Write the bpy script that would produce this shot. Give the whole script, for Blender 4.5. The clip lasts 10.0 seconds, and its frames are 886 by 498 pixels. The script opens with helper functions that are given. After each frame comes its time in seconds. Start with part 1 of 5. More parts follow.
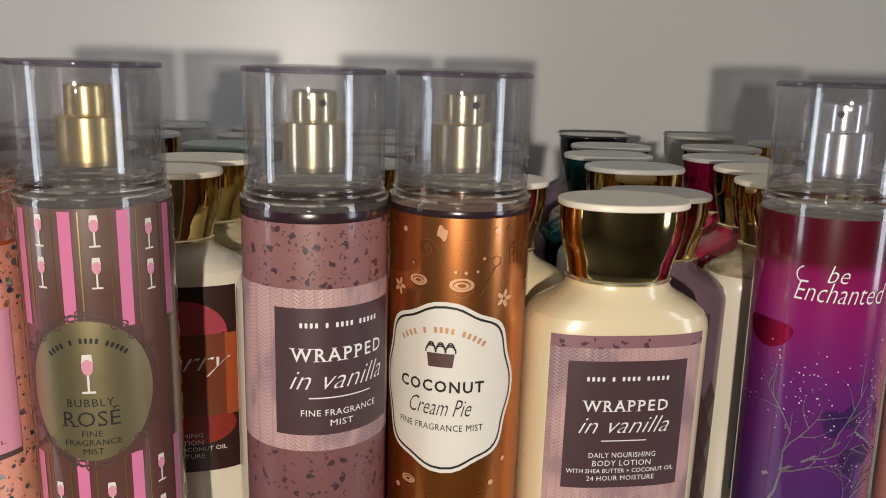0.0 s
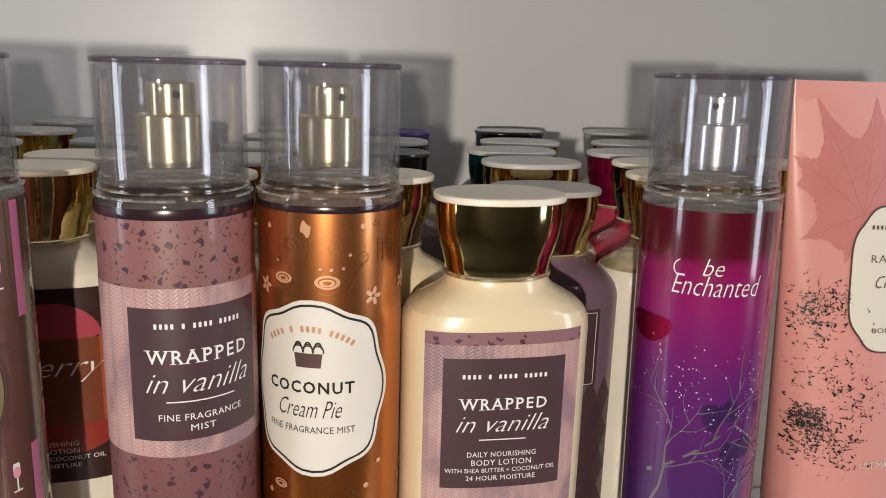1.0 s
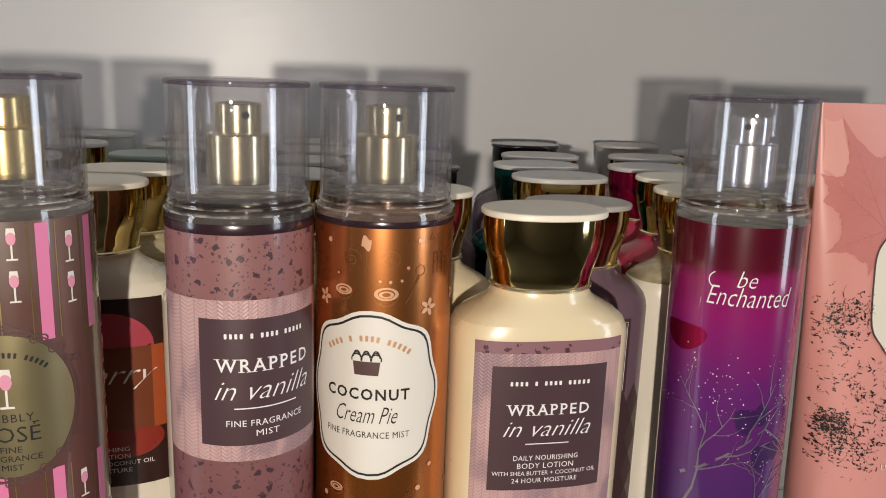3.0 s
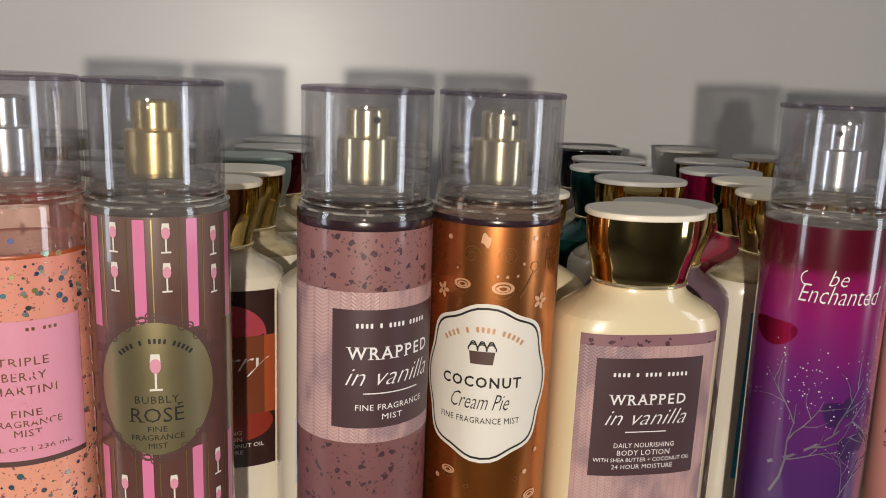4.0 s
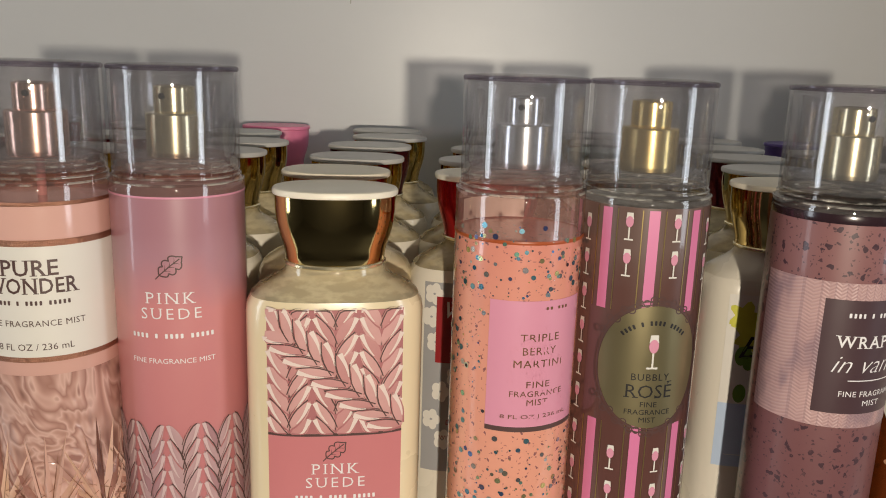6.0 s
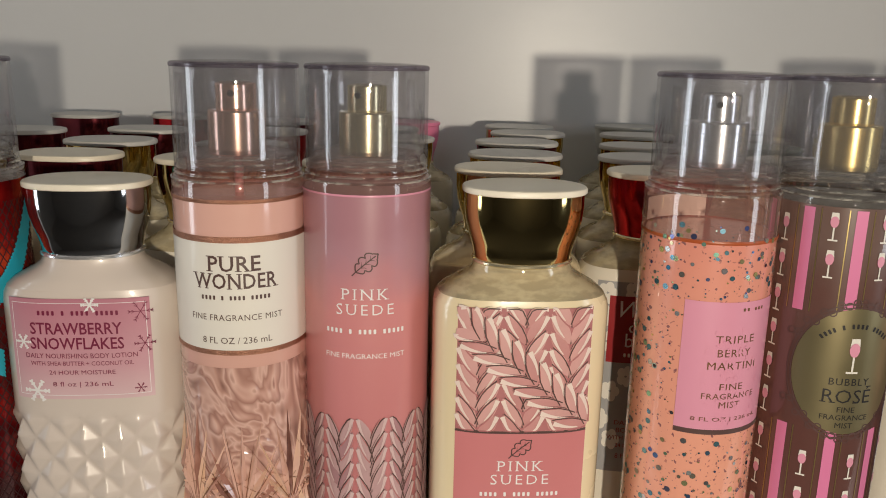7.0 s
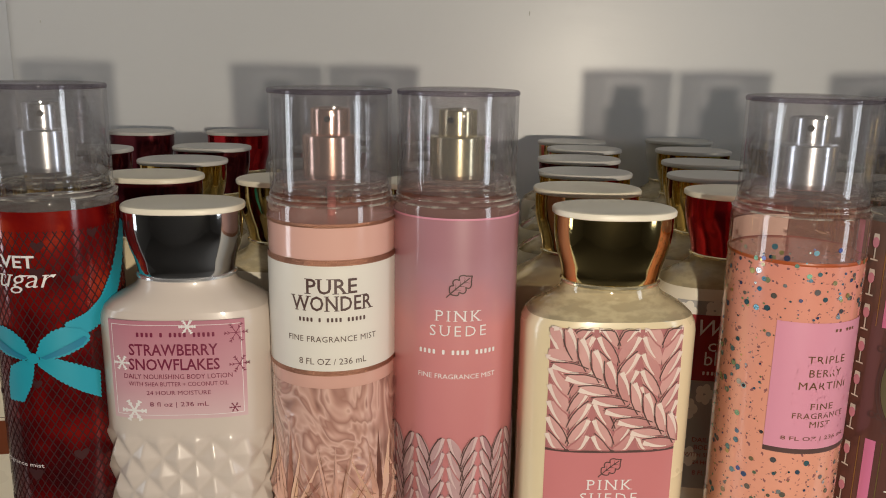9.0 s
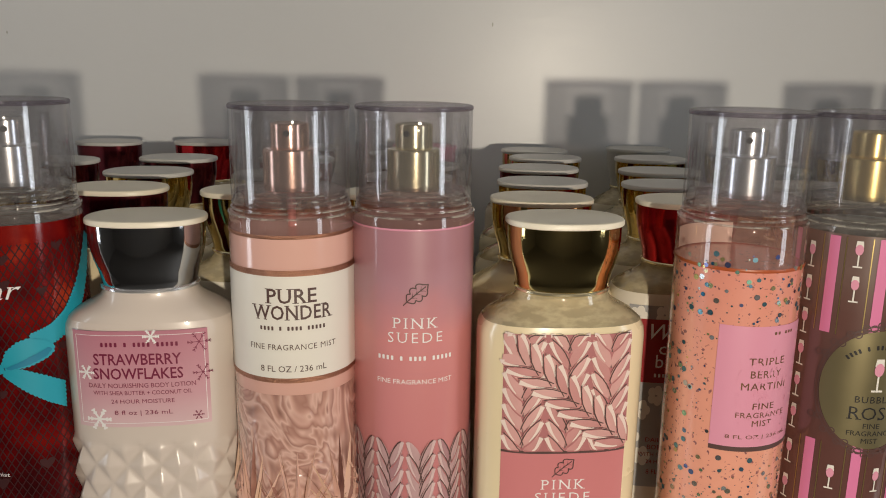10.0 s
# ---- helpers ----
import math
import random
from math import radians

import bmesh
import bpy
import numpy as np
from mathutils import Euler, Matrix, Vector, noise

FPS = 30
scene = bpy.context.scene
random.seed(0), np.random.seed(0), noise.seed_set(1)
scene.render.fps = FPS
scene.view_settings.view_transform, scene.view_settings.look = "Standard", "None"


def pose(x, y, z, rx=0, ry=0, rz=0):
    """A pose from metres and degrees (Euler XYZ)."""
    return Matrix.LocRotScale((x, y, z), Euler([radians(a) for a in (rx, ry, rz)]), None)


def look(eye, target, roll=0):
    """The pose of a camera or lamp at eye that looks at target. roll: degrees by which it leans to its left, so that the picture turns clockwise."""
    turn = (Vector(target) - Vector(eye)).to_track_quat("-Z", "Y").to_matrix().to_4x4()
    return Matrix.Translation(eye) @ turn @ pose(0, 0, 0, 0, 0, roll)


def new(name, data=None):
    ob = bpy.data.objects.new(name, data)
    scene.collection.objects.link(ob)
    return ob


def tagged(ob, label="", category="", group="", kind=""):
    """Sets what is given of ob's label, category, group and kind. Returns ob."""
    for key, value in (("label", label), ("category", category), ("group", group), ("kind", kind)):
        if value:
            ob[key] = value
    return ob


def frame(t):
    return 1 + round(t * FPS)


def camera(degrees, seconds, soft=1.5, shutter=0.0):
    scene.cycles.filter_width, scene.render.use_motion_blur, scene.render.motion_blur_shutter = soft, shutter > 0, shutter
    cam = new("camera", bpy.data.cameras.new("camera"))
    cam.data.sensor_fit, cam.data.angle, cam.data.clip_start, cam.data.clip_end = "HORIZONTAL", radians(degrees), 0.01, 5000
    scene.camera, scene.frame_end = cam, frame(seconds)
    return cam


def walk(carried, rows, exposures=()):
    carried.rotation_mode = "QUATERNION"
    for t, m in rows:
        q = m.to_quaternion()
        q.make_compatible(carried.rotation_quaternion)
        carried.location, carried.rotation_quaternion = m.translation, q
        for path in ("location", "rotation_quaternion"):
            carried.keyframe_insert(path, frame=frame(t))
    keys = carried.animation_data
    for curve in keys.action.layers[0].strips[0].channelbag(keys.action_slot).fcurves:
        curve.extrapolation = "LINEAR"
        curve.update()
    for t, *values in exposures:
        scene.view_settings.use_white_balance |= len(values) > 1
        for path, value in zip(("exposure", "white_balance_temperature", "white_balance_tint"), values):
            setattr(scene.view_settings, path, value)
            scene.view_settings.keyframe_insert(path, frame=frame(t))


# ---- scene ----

# The camera: seconds, eye, yaw (to the left from +y), pitch and lean in degrees.
cam = camera(57.7, 10.0, 1.0)
PATH = [
    (0.0, 0.0207, -0.0196, 0.2060, -6.45, -13.21, 1.70),
    (0.5, 0.0385, -0.0186, 0.2067, -7.92, -13.10, 1.62),
    (1.0, 0.0509, -0.0168, 0.2040, -9.31, -13.13, 1.75),
    (1.5, 0.0580, -0.0181, 0.2059, -10.11, -13.16, 1.79),
    (2.0, 0.0535, -0.0181, 0.2054, -10.55, -13.05, 1.91),
    (2.5, 0.0415, -0.0207, 0.2073, -10.68, -12.80, 2.07),
    (4.0, -0.0097, -0.0369, 0.2090, -9.29, -12.48, 2.36),
    (4.5, -0.0322, -0.0437, 0.2097, -7.83, -12.71, 2.55),
    (5.0, -0.0628, -0.0464, 0.2082, -5.23, -12.66, 2.32),
    (5.5, -0.0993, -0.0442, 0.2094, -3.17, -12.90, 2.00),
    (6.0, -0.1426, -0.0464, 0.2067, -1.08, -13.08, 1.85),
    (7.5, -0.1998, -0.0477, 0.2087, 4.87, -13.83, 1.07),
    (8.0, -0.2103, -0.0554, 0.2123, 5.35, -13.69, 1.04),
    (8.5, -0.2171, -0.0542, 0.2120, 4.81, -13.49, 1.07),
    (9.0, -0.2189, -0.0521, 0.2135, 4.02, -13.29, 0.94),
    (9.5, -0.2161, -0.0533, 0.2144, 2.93, -13.02, 0.92),
    (10.0, -0.2107, -0.0610, 0.2179, 2.36, -12.98, 0.85),
]


def aimed(x, y, z, yaw, pitch, lean):
    a, b = radians(yaw), radians(pitch)
    way = Vector((-math.sin(a) * math.cos(b), math.cos(a) * math.cos(b), math.sin(b)))
    return look((x, y, z), Vector((x, y, z)) + way, lean)


walk(cam, [(t, aimed(*row)) for t, *row in PATH], [(0.0, 0.0, 6500, 12), (1.0, 0.13, 6450, 13), (2.5, 0.13, 6450, 13), (4.0, 0.0, 6550, 12), (6.0, -0.08, 6700, 10), (7.5, -0.18, 6800, 10), (10.0, -0.16, 6800, 10)])
scene.view_settings.exposure = 0.0

# ---- light: the phone's small lamp, two tall windows of the room, a faint room glow ----
world = bpy.data.worlds.new("world")
scene.world = world
world.use_nodes = True
world.node_tree.nodes["Background"].inputs["Color"].default_value = (0.75, 0.85, 1.0, 1)
world.node_tree.nodes["Background"].inputs["Strength"].default_value = 0.25

lamp = bpy.data.lights.new("phone_lamp", "SPOT")
lamp.spot_size, lamp.spot_blend = radians(112), 0.85
lamp.energy, lamp.shadow_soft_size, lamp.color = 13.6, 0.009, (1.0, 0.895, 0.745)
new("phone_lamp", lamp).matrix_world = look((-0.065, -0.39, 0.1935), (-0.075, 0.54, 0.27))


def window_light(name, where, target, width, height, power):
    data = bpy.data.lights.new(name, "AREA")
    data.shape, data.size, data.size_y = "RECTANGLE", width, height
    data.energy, data.color = power, (0.82, 0.90, 1.0)
    new(name, data).matrix_world = look(where, target)


window_light("daylight_right", (1.70, -0.75, 0.45), (0.0, 0.25, 0.2), 0.34, 1.5, 10.5)
window_light("daylight_left", (-1.75, -0.25, 0.45), (-0.1, 0.25, 0.2), 0.28, 1.5, 8.5)


# ---- materials ----
def tree_of(name):
    m = bpy.data.materials.new(name)
    m.use_nodes = True
    return m, m.node_tree.nodes, m.node_tree.links, m.node_tree.nodes["Principled BSDF"]


def rgba(c):
    return (c[0], c[1], c[2], 1.0)


def mix_colour(nt, links, fac, a, b):
    n = nt.new("ShaderNodeMix")
    n.data_type = "RGBA"
    for value, slot in ((a, 6), (b, 7)):
        if isinstance(value, tuple):
            n.inputs[slot].default_value = rgba(value)
        else:
            links.new(value, n.inputs[slot])
    if isinstance(fac, float):
        n.inputs[0].default_value = fac
    else:
        links.new(fac, n.inputs[0])
    return n.outputs[2]


def noise_out(nt, links, scale, detail=4.0, stretch=None):
    co = nt.new("ShaderNodeTexCoord")
    source = co.outputs["Object"]
    if stretch:
        mp = nt.new("ShaderNodeMapping")
        mp.inputs["Scale"].default_value = stretch
        links.new(source, mp.inputs["Vector"])
        source = mp.outputs["Vector"]
    n = nt.new("ShaderNodeTexNoise")
    n.inputs["Scale"].default_value, n.inputs["Detail"].default_value = scale, detail
    links.new(source, n.inputs["Vector"])
    return n.outputs["Fac"]


def ramp_out(nt, links, fac, stops):
    r = nt.new("ShaderNodeValToRGB")
    el = r.color_ramp.elements
    while len(el) < len(stops):
        el.new(0.5)
    for e, (p, c) in zip(el, stops):
        e.position, e.color = p, rgba(c) if isinstance(c, tuple) else (c, c, c, 1)
    links.new(fac, r.inputs["Fac"])
    return r.outputs["Color"]


def bumped(nt, links, p, fac, strength, distance):
    b = nt.new("ShaderNodeBump")
    b.inputs["Strength"].default_value, b.inputs["Distance"].default_value = strength, distance
    links.new(fac, b.inputs["Height"])
    links.new(b.outputs["Normal"], p.inputs["Normal"])


def plain(name, colour, rough=0.45, metal=0.0, vary=0.12, scale=60.0, bump=0.0, coat=0.0, sheen=0.0):
    """A surface with fine and coarse variation of its colour and gloss."""
    m, nt, links, p = tree_of(name)
    fine, coarse = noise_out(nt, links, scale * 8), noise_out(nt, links, scale)
    dark = tuple(c * (1 - vary) for c in colour)
    light = tuple(min(1.0, c * (1 + vary * 0.6)) for c in colour)
    c1 = mix_colour(nt, links, coarse, dark, light)
    links.new(mix_colour(nt, links, fine, c1, colour), p.inputs["Base Color"])
    r = nt.new("ShaderNodeMapRange")
    r.inputs["To Min"].default_value, r.inputs["To Max"].default_value = rough * 0.8, min(1.0, rough * 1.2)
    links.new(coarse, r.inputs["Value"])
    links.new(r.outputs["Result"], p.inputs["Roughness"])
    p.inputs["Metallic"].default_value, p.inputs["Coat Weight"].default_value = metal, coat
    p.inputs["Coat Roughness"].default_value = 0.08
    if bump:
        bumped(nt, links, p, fine, bump, 0.001)
    return m


def clear(name, colour, haze=0.04, gloss_rough=0.04, ior=1.45, body=None, most=0.25, streak=None):
    """Thin clear plastic: tinted pass-through with a Fresnel gloss, and a little milky body."""
    m, nt, links, p = tree_of(name)
    nt.remove(p)
    tr, gl, di = nt.new("ShaderNodeBsdfTransparent"), nt.new("ShaderNodeBsdfGlossy"), nt.new("ShaderNodeBsdfDiffuse")
    tr.inputs["Color"].default_value = rgba(colour)
    gl.inputs["Roughness"].default_value = gloss_rough
    di.inputs["Color"].default_value = rgba(body or colour)
    a, b, fr = nt.new("ShaderNodeMixShader"), nt.new("ShaderNodeMixShader"), nt.new("ShaderNodeFresnel")
    top = nt.new("ShaderNodeMath")
    top.operation, top.inputs[1].default_value = "MINIMUM", most
    links.new(fr.outputs[0], top.inputs[0])
    fr.inputs["IOR"].default_value = ior
    a.inputs[0].default_value = haze
    if streak is not None:
        patch = ramp_out(nt, links, noise_out(nt, links, 150.0, 3.0, (1.0, 1.0, 2.5)), [(0.42, streak * haze), (0.60, haze)])
        links.new(patch, a.inputs[0])
    links.new(tr.outputs[0], a.inputs[1])
    links.new(di.outputs[0], a.inputs[2])
    links.new(top.outputs[0], b.inputs[0])
    links.new(a.outputs[0], b.inputs[1])
    links.new(gl.outputs[0], b.inputs[2])
    links.new(b.outputs[0], nt["Material Output"].inputs["Surface"])
    return m


def graded(name, stops, z0, z1, rough=0.3, coat=0.8, speck=None, metal=0.0, blotch=0.15, passing=0.0):
    """A filled bottle whose colour runs from stop to stop between the heights z0 and z1."""
    m, nt, links, p = tree_of(name)
    co, sep, mr = nt.new("ShaderNodeTexCoord"), nt.new("ShaderNodeSeparateXYZ"), nt.new("ShaderNodeMapRange")
    links.new(co.outputs["Object"], sep.inputs[0])
    links.new(sep.outputs["Z"], mr.inputs["Value"])
    mr.inputs["From Min"].default_value, mr.inputs["From Max"].default_value = z0, z1
    wob, add = noise_out(nt, links, 45.0), nt.new("ShaderNodeMath")
    add.operation = "MULTIPLY_ADD"
    links.new(wob, add.inputs[0])
    add.inputs[1].default_value = blotch
    links.new(mr.outputs[0], add.inputs[2])
    col = ramp_out(nt, links, add.outputs[0], stops)
    if speck:
        for size, cut, tint in speck:
            v = nt.new("ShaderNodeTexVoronoi")
            v.inputs["Scale"].default_value = size
            shake, bent = nt.new("ShaderNodeTexNoise"), nt.new("ShaderNodeVectorMath")
            shake.inputs["Scale"].default_value = 380.0
            links.new(co.outputs["Object"], shake.inputs["Vector"])
            bent.operation = "MULTIPLY_ADD"
            links.new(shake.outputs["Color"], bent.inputs[0])
            bent.inputs[1].default_value = (0.0035, 0.0035, 0.0035)
            links.new(co.outputs["Object"], bent.inputs[2])
            links.new(bent.outputs[0], v.inputs["Vector"])
            keep = nt.new("ShaderNodeMath")
            keep.operation = "LESS_THAN"
            links.new(v.outputs["Distance"], keep.inputs[0])
            keep.inputs[1].default_value = cut
            pick = nt.new("ShaderNodeSeparateColor")
            links.new(v.outputs["Color"], pick.inputs[0])
            some = nt.new("ShaderNodeMath")
            some.operation = "GREATER_THAN"
            links.new(pick.outputs[0], some.inputs[0])
            some.inputs[1].default_value = 0.45
            both = nt.new("ShaderNodeMath")
            both.operation = "MULTIPLY"
            links.new(keep.outputs[0], both.inputs[0])
            links.new(some.outputs[0], both.inputs[1])
            col = mix_colour(nt, links, both.outputs[0], col, tint)
    links.new(col, p.inputs["Base Color"])
    p.inputs["Roughness"].default_value, p.inputs["Metallic"].default_value = rough, metal
    p.inputs["Coat Weight"].default_value, p.inputs["Coat Roughness"].default_value = coat, 0.05
    if passing:
        tr, mx = nt.new("ShaderNodeBsdfTransparent"), nt.new("ShaderNodeMixShader")
        links.new(col, tr.inputs["Color"])
        mx.inputs[0].default_value = passing
        links.new(p.outputs[0], mx.inputs[1])
        links.new(tr.outputs[0], mx.inputs[2])
        links.new(mx.outputs[0], nt["Material Output"].inputs["Surface"])
    return m


WALL = plain("wall_paint", (0.735, 0.755, 0.785), 0.34, vary=0.04, scale=14.0)
# brush marks run along the wall
bumped(WALL.node_tree.nodes, WALL.node_tree.links, WALL.node_tree.nodes["Principled BSDF"], noise_out(WALL.node_tree.nodes, WALL.node_tree.links, 90.0, 5.0, (0.6, 1.0, 1.7)), 0.12, 0.001)
SHELF = plain("shelf_paint", (0.74, 0.73, 0.70), 0.4, vary=0.06, scale=12.0, bump=0.2)
ROOM = plain("room_paint", (0.30, 0.27, 0.24), 0.7, vary=0.08, scale=3.0)
CAP_CLEAR = clear("smoky_clear_plastic", (0.895, 0.89, 0.90), 0.05, 0.03, 1.85, (0.75, 0.75, 0.78))
CAP_RIM = clear("smoky_rim", (0.62, 0.58, 0.64), 0.10, 0.05, 1.5, (0.22, 0.19, 0.24))
# broken pale streaks: glints of the neck ripples, put into the colour
RING_GLINT = clear("ring_painted_glint", (0.88, 0.87, 0.85), 0.40, 0.05, 1.7, (0.80, 0.76, 0.68), 0.4, 0.0)
NECK_CLEAR = clear("clear_neck", (0.86, 0.85, 0.83), 0.06, 0.04, 1.8, (0.42, 0.40, 0.38), 0.40)
# clear neck, with the reflected pink of the filling put into its tint
NECK_PINK = clear("neck_pink_reflection", (0.90, 0.76, 0.73), 0.16, 0.04, 1.8, (0.70, 0.42, 0.38), 0.35)
WARM_GOLD = plain("warm_gold", (0.97, 0.75, 0.32), 0.25, 0.82, 0.1, 40)
PALE_GOLD = plain("pale_gold", (0.92, 0.82, 0.55), 0.20, 0.85, 0.1, 40)
SILVER = plain("brushed_silver", (0.94, 0.95, 0.98), 0.20, 0.82, 0.08, 40)
ROSE_GOLD = plain("rose_gold", (0.95, 0.64, 0.52), 0.20, 0.87, 0.1, 40)
CHROME = plain("cap_chrome", (0.70, 0.70, 0.70), 0.07, 1.0, 0.05, 30)
CAP_GOLD = plain("cap_gold", (0.78, 0.60, 0.25), 0.08, 1.0, 0.08, 30)
CAP_RED = plain("cap_red", (0.55, 0.02, 0.03), 0.14, 0.85, 0.1, 30)
CAP_MAGENTA = plain("cap_magenta", (0.40, 0.01, 0.08), 0.16, 0.8, 0.1, 30)
CAP_MAROON = plain("cap_maroon", (0.14, 0.02, 0.03), 0.14, 0.8, 0.1, 30)
CAP_BLACK = plain("cap_black", (0.012, 0.013, 0.015), 0.18, 0.0, 0.2, 30, coat=0.5)
CAP_TEAL = plain("cap_teal", (0.005, 0.06, 0.06), 0.15, 0.6, 0.1, 30)
CAP_PURPLE = plain("cap_purple", (0.10, 0.06, 0.28), 0.3, 0.0, 0.1, 30)
CAP_GREEN = plain("cap_sage", (0.30, 0.38, 0.35), 0.4, 0.0, 0.1, 30)
CAP_PINK = plain("cap_pink", (0.80, 0.22, 0.38), 0.35, 0.0, 0.08, 30)
CAP_GREY = plain("cap_grey", (0.50, 0.50, 0.48), 0.4, 0.0, 0.1, 30)
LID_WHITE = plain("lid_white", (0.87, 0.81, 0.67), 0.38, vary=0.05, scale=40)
# rear lids: the weaker light there is put into this white
LID_DIM = plain("lid_white_dimmed", (0.53, 0.52, 0.50), 0.4, vary=0.06, scale=40)
CREAM = plain("cream_lotion", (0.80, 0.68, 0.45), 0.28, vary=0.05, scale=30, coat=0.6)
CREAM_WHITE = plain("white_lotion", (0.80, 0.75, 0.64), 0.28, vary=0.05, scale=30, coat=0.6)
PEARL = plain("pearl_white", (0.66, 0.58, 0.525), 0.34, vary=0.05, scale=30, coat=0.4)
SHOULDER = clear("clear_shoulder", (0.93, 0.89, 0.78), 0.55, 0.04, 1.7, (0.84, 0.72, 0.47), 0.35, 0.70)
MAUVE = plain("mauve_lotion", (0.17, 0.11, 0.15), 0.3, vary=0.12, scale=60, coat=0.5)
RED_LOTION = plain("red_lotion", (0.38, 0.02, 0.06), 0.3, vary=0.1, scale=40, coat=0.5)
INK = plain("black_ink", (0.02, 0.018, 0.018), 0.4, vary=0.1)
WHITE_INK = plain("white_ink", (0.82, 0.80, 0.80), 0.45, vary=0.04)
BROWN_INK = plain("brown_ink", (0.10, 0.055, 0.05), 0.4, vary=0.1)
GOLD_INK = plain("gold_ink", (0.42, 0.32, 0.13), 0.3, 0.8, 0.1)
WORN_INK = plain("worn_gold_ink", (0.24, 0.13, 0.06), 0.35, 0.5, 0.4, 200)
PEACH_INK = plain("peach_foil", (0.85, 0.48, 0.28), 0.3, 0.4, 0.1)
WINE = plain("wine_ink", (0.20, 0.02, 0.06), 0.4, vary=0.1)
LABEL_WHITE = plain("label_white", (0.78, 0.75, 0.685), 0.4, vary=0.04, scale=40, coat=0.3)
LABEL_PLUM = plain("label_plum", (0.070, 0.036, 0.042), 0.42, vary=0.12, scale=50, coat=0.08)
LABEL_PINK = plain("label_pink", (0.73, 0.31, 0.425), 0.35, vary=0.05, scale=40, coat=0.3)
ROSE = plain("rose_label", (0.60, 0.205, 0.215), 0.4, vary=0.06, scale=40, coat=0.2)
PINK_STRIPE = plain("pink_stripe", (0.70, 0.20, 0.38), 0.35, vary=0.06, scale=40, coat=0.3)
OLIVE_FOIL = plain("olive_gold_foil", (0.37, 0.315, 0.175), 0.34, 0.8, 0.08, 25)
TURQUOISE = plain("turquoise_ribbon", (0.014, 0.35, 0.47), 0.4, vary=0.1, scale=50, coat=0.2)
TURQUOISE_DARK = plain("turquoise_fold", (0.01, 0.22, 0.36), 0.4, vary=0.1, scale=50)
STRAND_A = plain("strand_rose", (0.58, 0.27, 0.26), 0.45, vary=0.25, scale=120)
STRAND_B = plain("strand_blush", (0.66, 0.36, 0.34), 0.45, vary=0.2, scale=120)
STRAND_C = plain("strand_pale", (0.82, 0.68, 0.62), 0.45, vary=0.15, scale=120)

def math_node(nt, links, operation, a, b=None):
    n = nt.new("ShaderNodeMath")
    n.operation = operation
    for slot, value in enumerate((a, b)):
        if isinstance(value, (int, float)):
            n.inputs[slot].default_value = value
        elif value is not None:
            links.new(value, n.inputs[slot])
    return n.outputs[0]


# Knitted print: columns of small V-shaped stitches, with slow cable shades over them.
KNIT, knt, kln, _p = tree_of("pink_knit_print")
_co, _sep = knt.new("ShaderNodeTexCoord"), knt.new("ShaderNodeSeparateXYZ")
kln.new(_co.outputs["Object"], _sep.inputs[0])
_fold = math_node(knt, kln, "PINGPONG", _sep.outputs["X"], 0.0014)
_rise = math_node(knt, kln, "ADD", math_node(knt, kln, "MULTIPLY", _fold, 0.9), _sep.outputs["Z"])
_sin = math_node(knt, kln, "SINE", math_node(knt, kln, "MULTIPLY", _rise, 6.2832 / 0.0013))
_stitch = math_node(knt, kln, "MULTIPLY_ADD", _sin, 0.5)
_stitch.node.inputs[2].default_value = 0.5
_seam = math_node(knt, kln, "LESS_THAN", _fold, 0.0002)
_soft = ramp_out(knt, kln, _stitch, [(0.0, (0.34, 0.20, 0.21)), (0.35, (0.47, 0.29, 0.285)), (1.0, (0.54, 0.345, 0.33))])
_cable = ramp_out(knt, kln, noise_out(knt, kln, 85.0, 3.0, (1.0, 1.0, 0.5)), [(0.40, (0.26, 0.17, 0.20)), (0.50, (0.48, 0.30, 0.295)), (0.62, (0.56, 0.36, 0.345))])
_mixed = mix_colour(knt, kln, 0.68, _soft, _cable)
kln.new(mix_colour(knt, kln, math_node(knt, kln, "MULTIPLY", _seam, 0.35), _mixed, (0.28, 0.17, 0.19)), _p.inputs["Base Color"])
bumped(knt, kln, _p, _stitch, 0.35, 0.0004)
_p.inputs["Roughness"].default_value = 0.45

FLAKE, knt, kln, _p = tree_of("holographic_flakes")
_g = knt.new("ShaderNodeNewGeometry")
_c = ramp_out(knt, kln, _g.outputs["Random Per Island"], [(0.0, (0.02, 0.10, 0.16)), (0.2, (0.20, 0.42, 0.50)), (0.4, (0.10, 0.13, 0.35)), (0.6, (0.75, 0.62, 0.25)), (0.75, (0.25, 0.55, 0.42)), (0.88, (0.75, 0.78, 0.8)), (1.0, (0.06, 0.05, 0.06))])
kln.new(_c, _p.inputs["Base Color"])
_p.inputs["Metallic"].default_value, _p.inputs["Roughness"].default_value = 0.8, 0.25
PLUM_LINE = plain("plum_liquid_line", (0.03, 0.015, 0.02), 0.2, coat=0.6)
COPPER_GLITTER = plain("copper_glitter", (0.42, 0.20, 0.13), 0.35, 0.8, 0.5, 300, 0.5)
NET = plain("black_net", (0.025, 0.003, 0.004), 0.95)
HEART = plain("dark_heart", (0.04, 0.003, 0.004), 0.8)
# glints and dark reflections are put into each facet's own colour
FACET, fnt, fln, fp = tree_of("cut_facet_glints")
finfo = fnt.new("ShaderNodeObjectInfo")
fadd = fnt.new("ShaderNodeMath")
fadd.operation, fadd.inputs[1].default_value = "MULTIPLY_ADD", 0.35
fln.new(noise_out(fnt, fln, 320.0, 3.0, (1.0, 1.0, 0.3)), fadd.inputs[0])
fmul = fnt.new("ShaderNodeMath")
fmul.operation, fmul.inputs[1].default_value = "MULTIPLY", 0.75
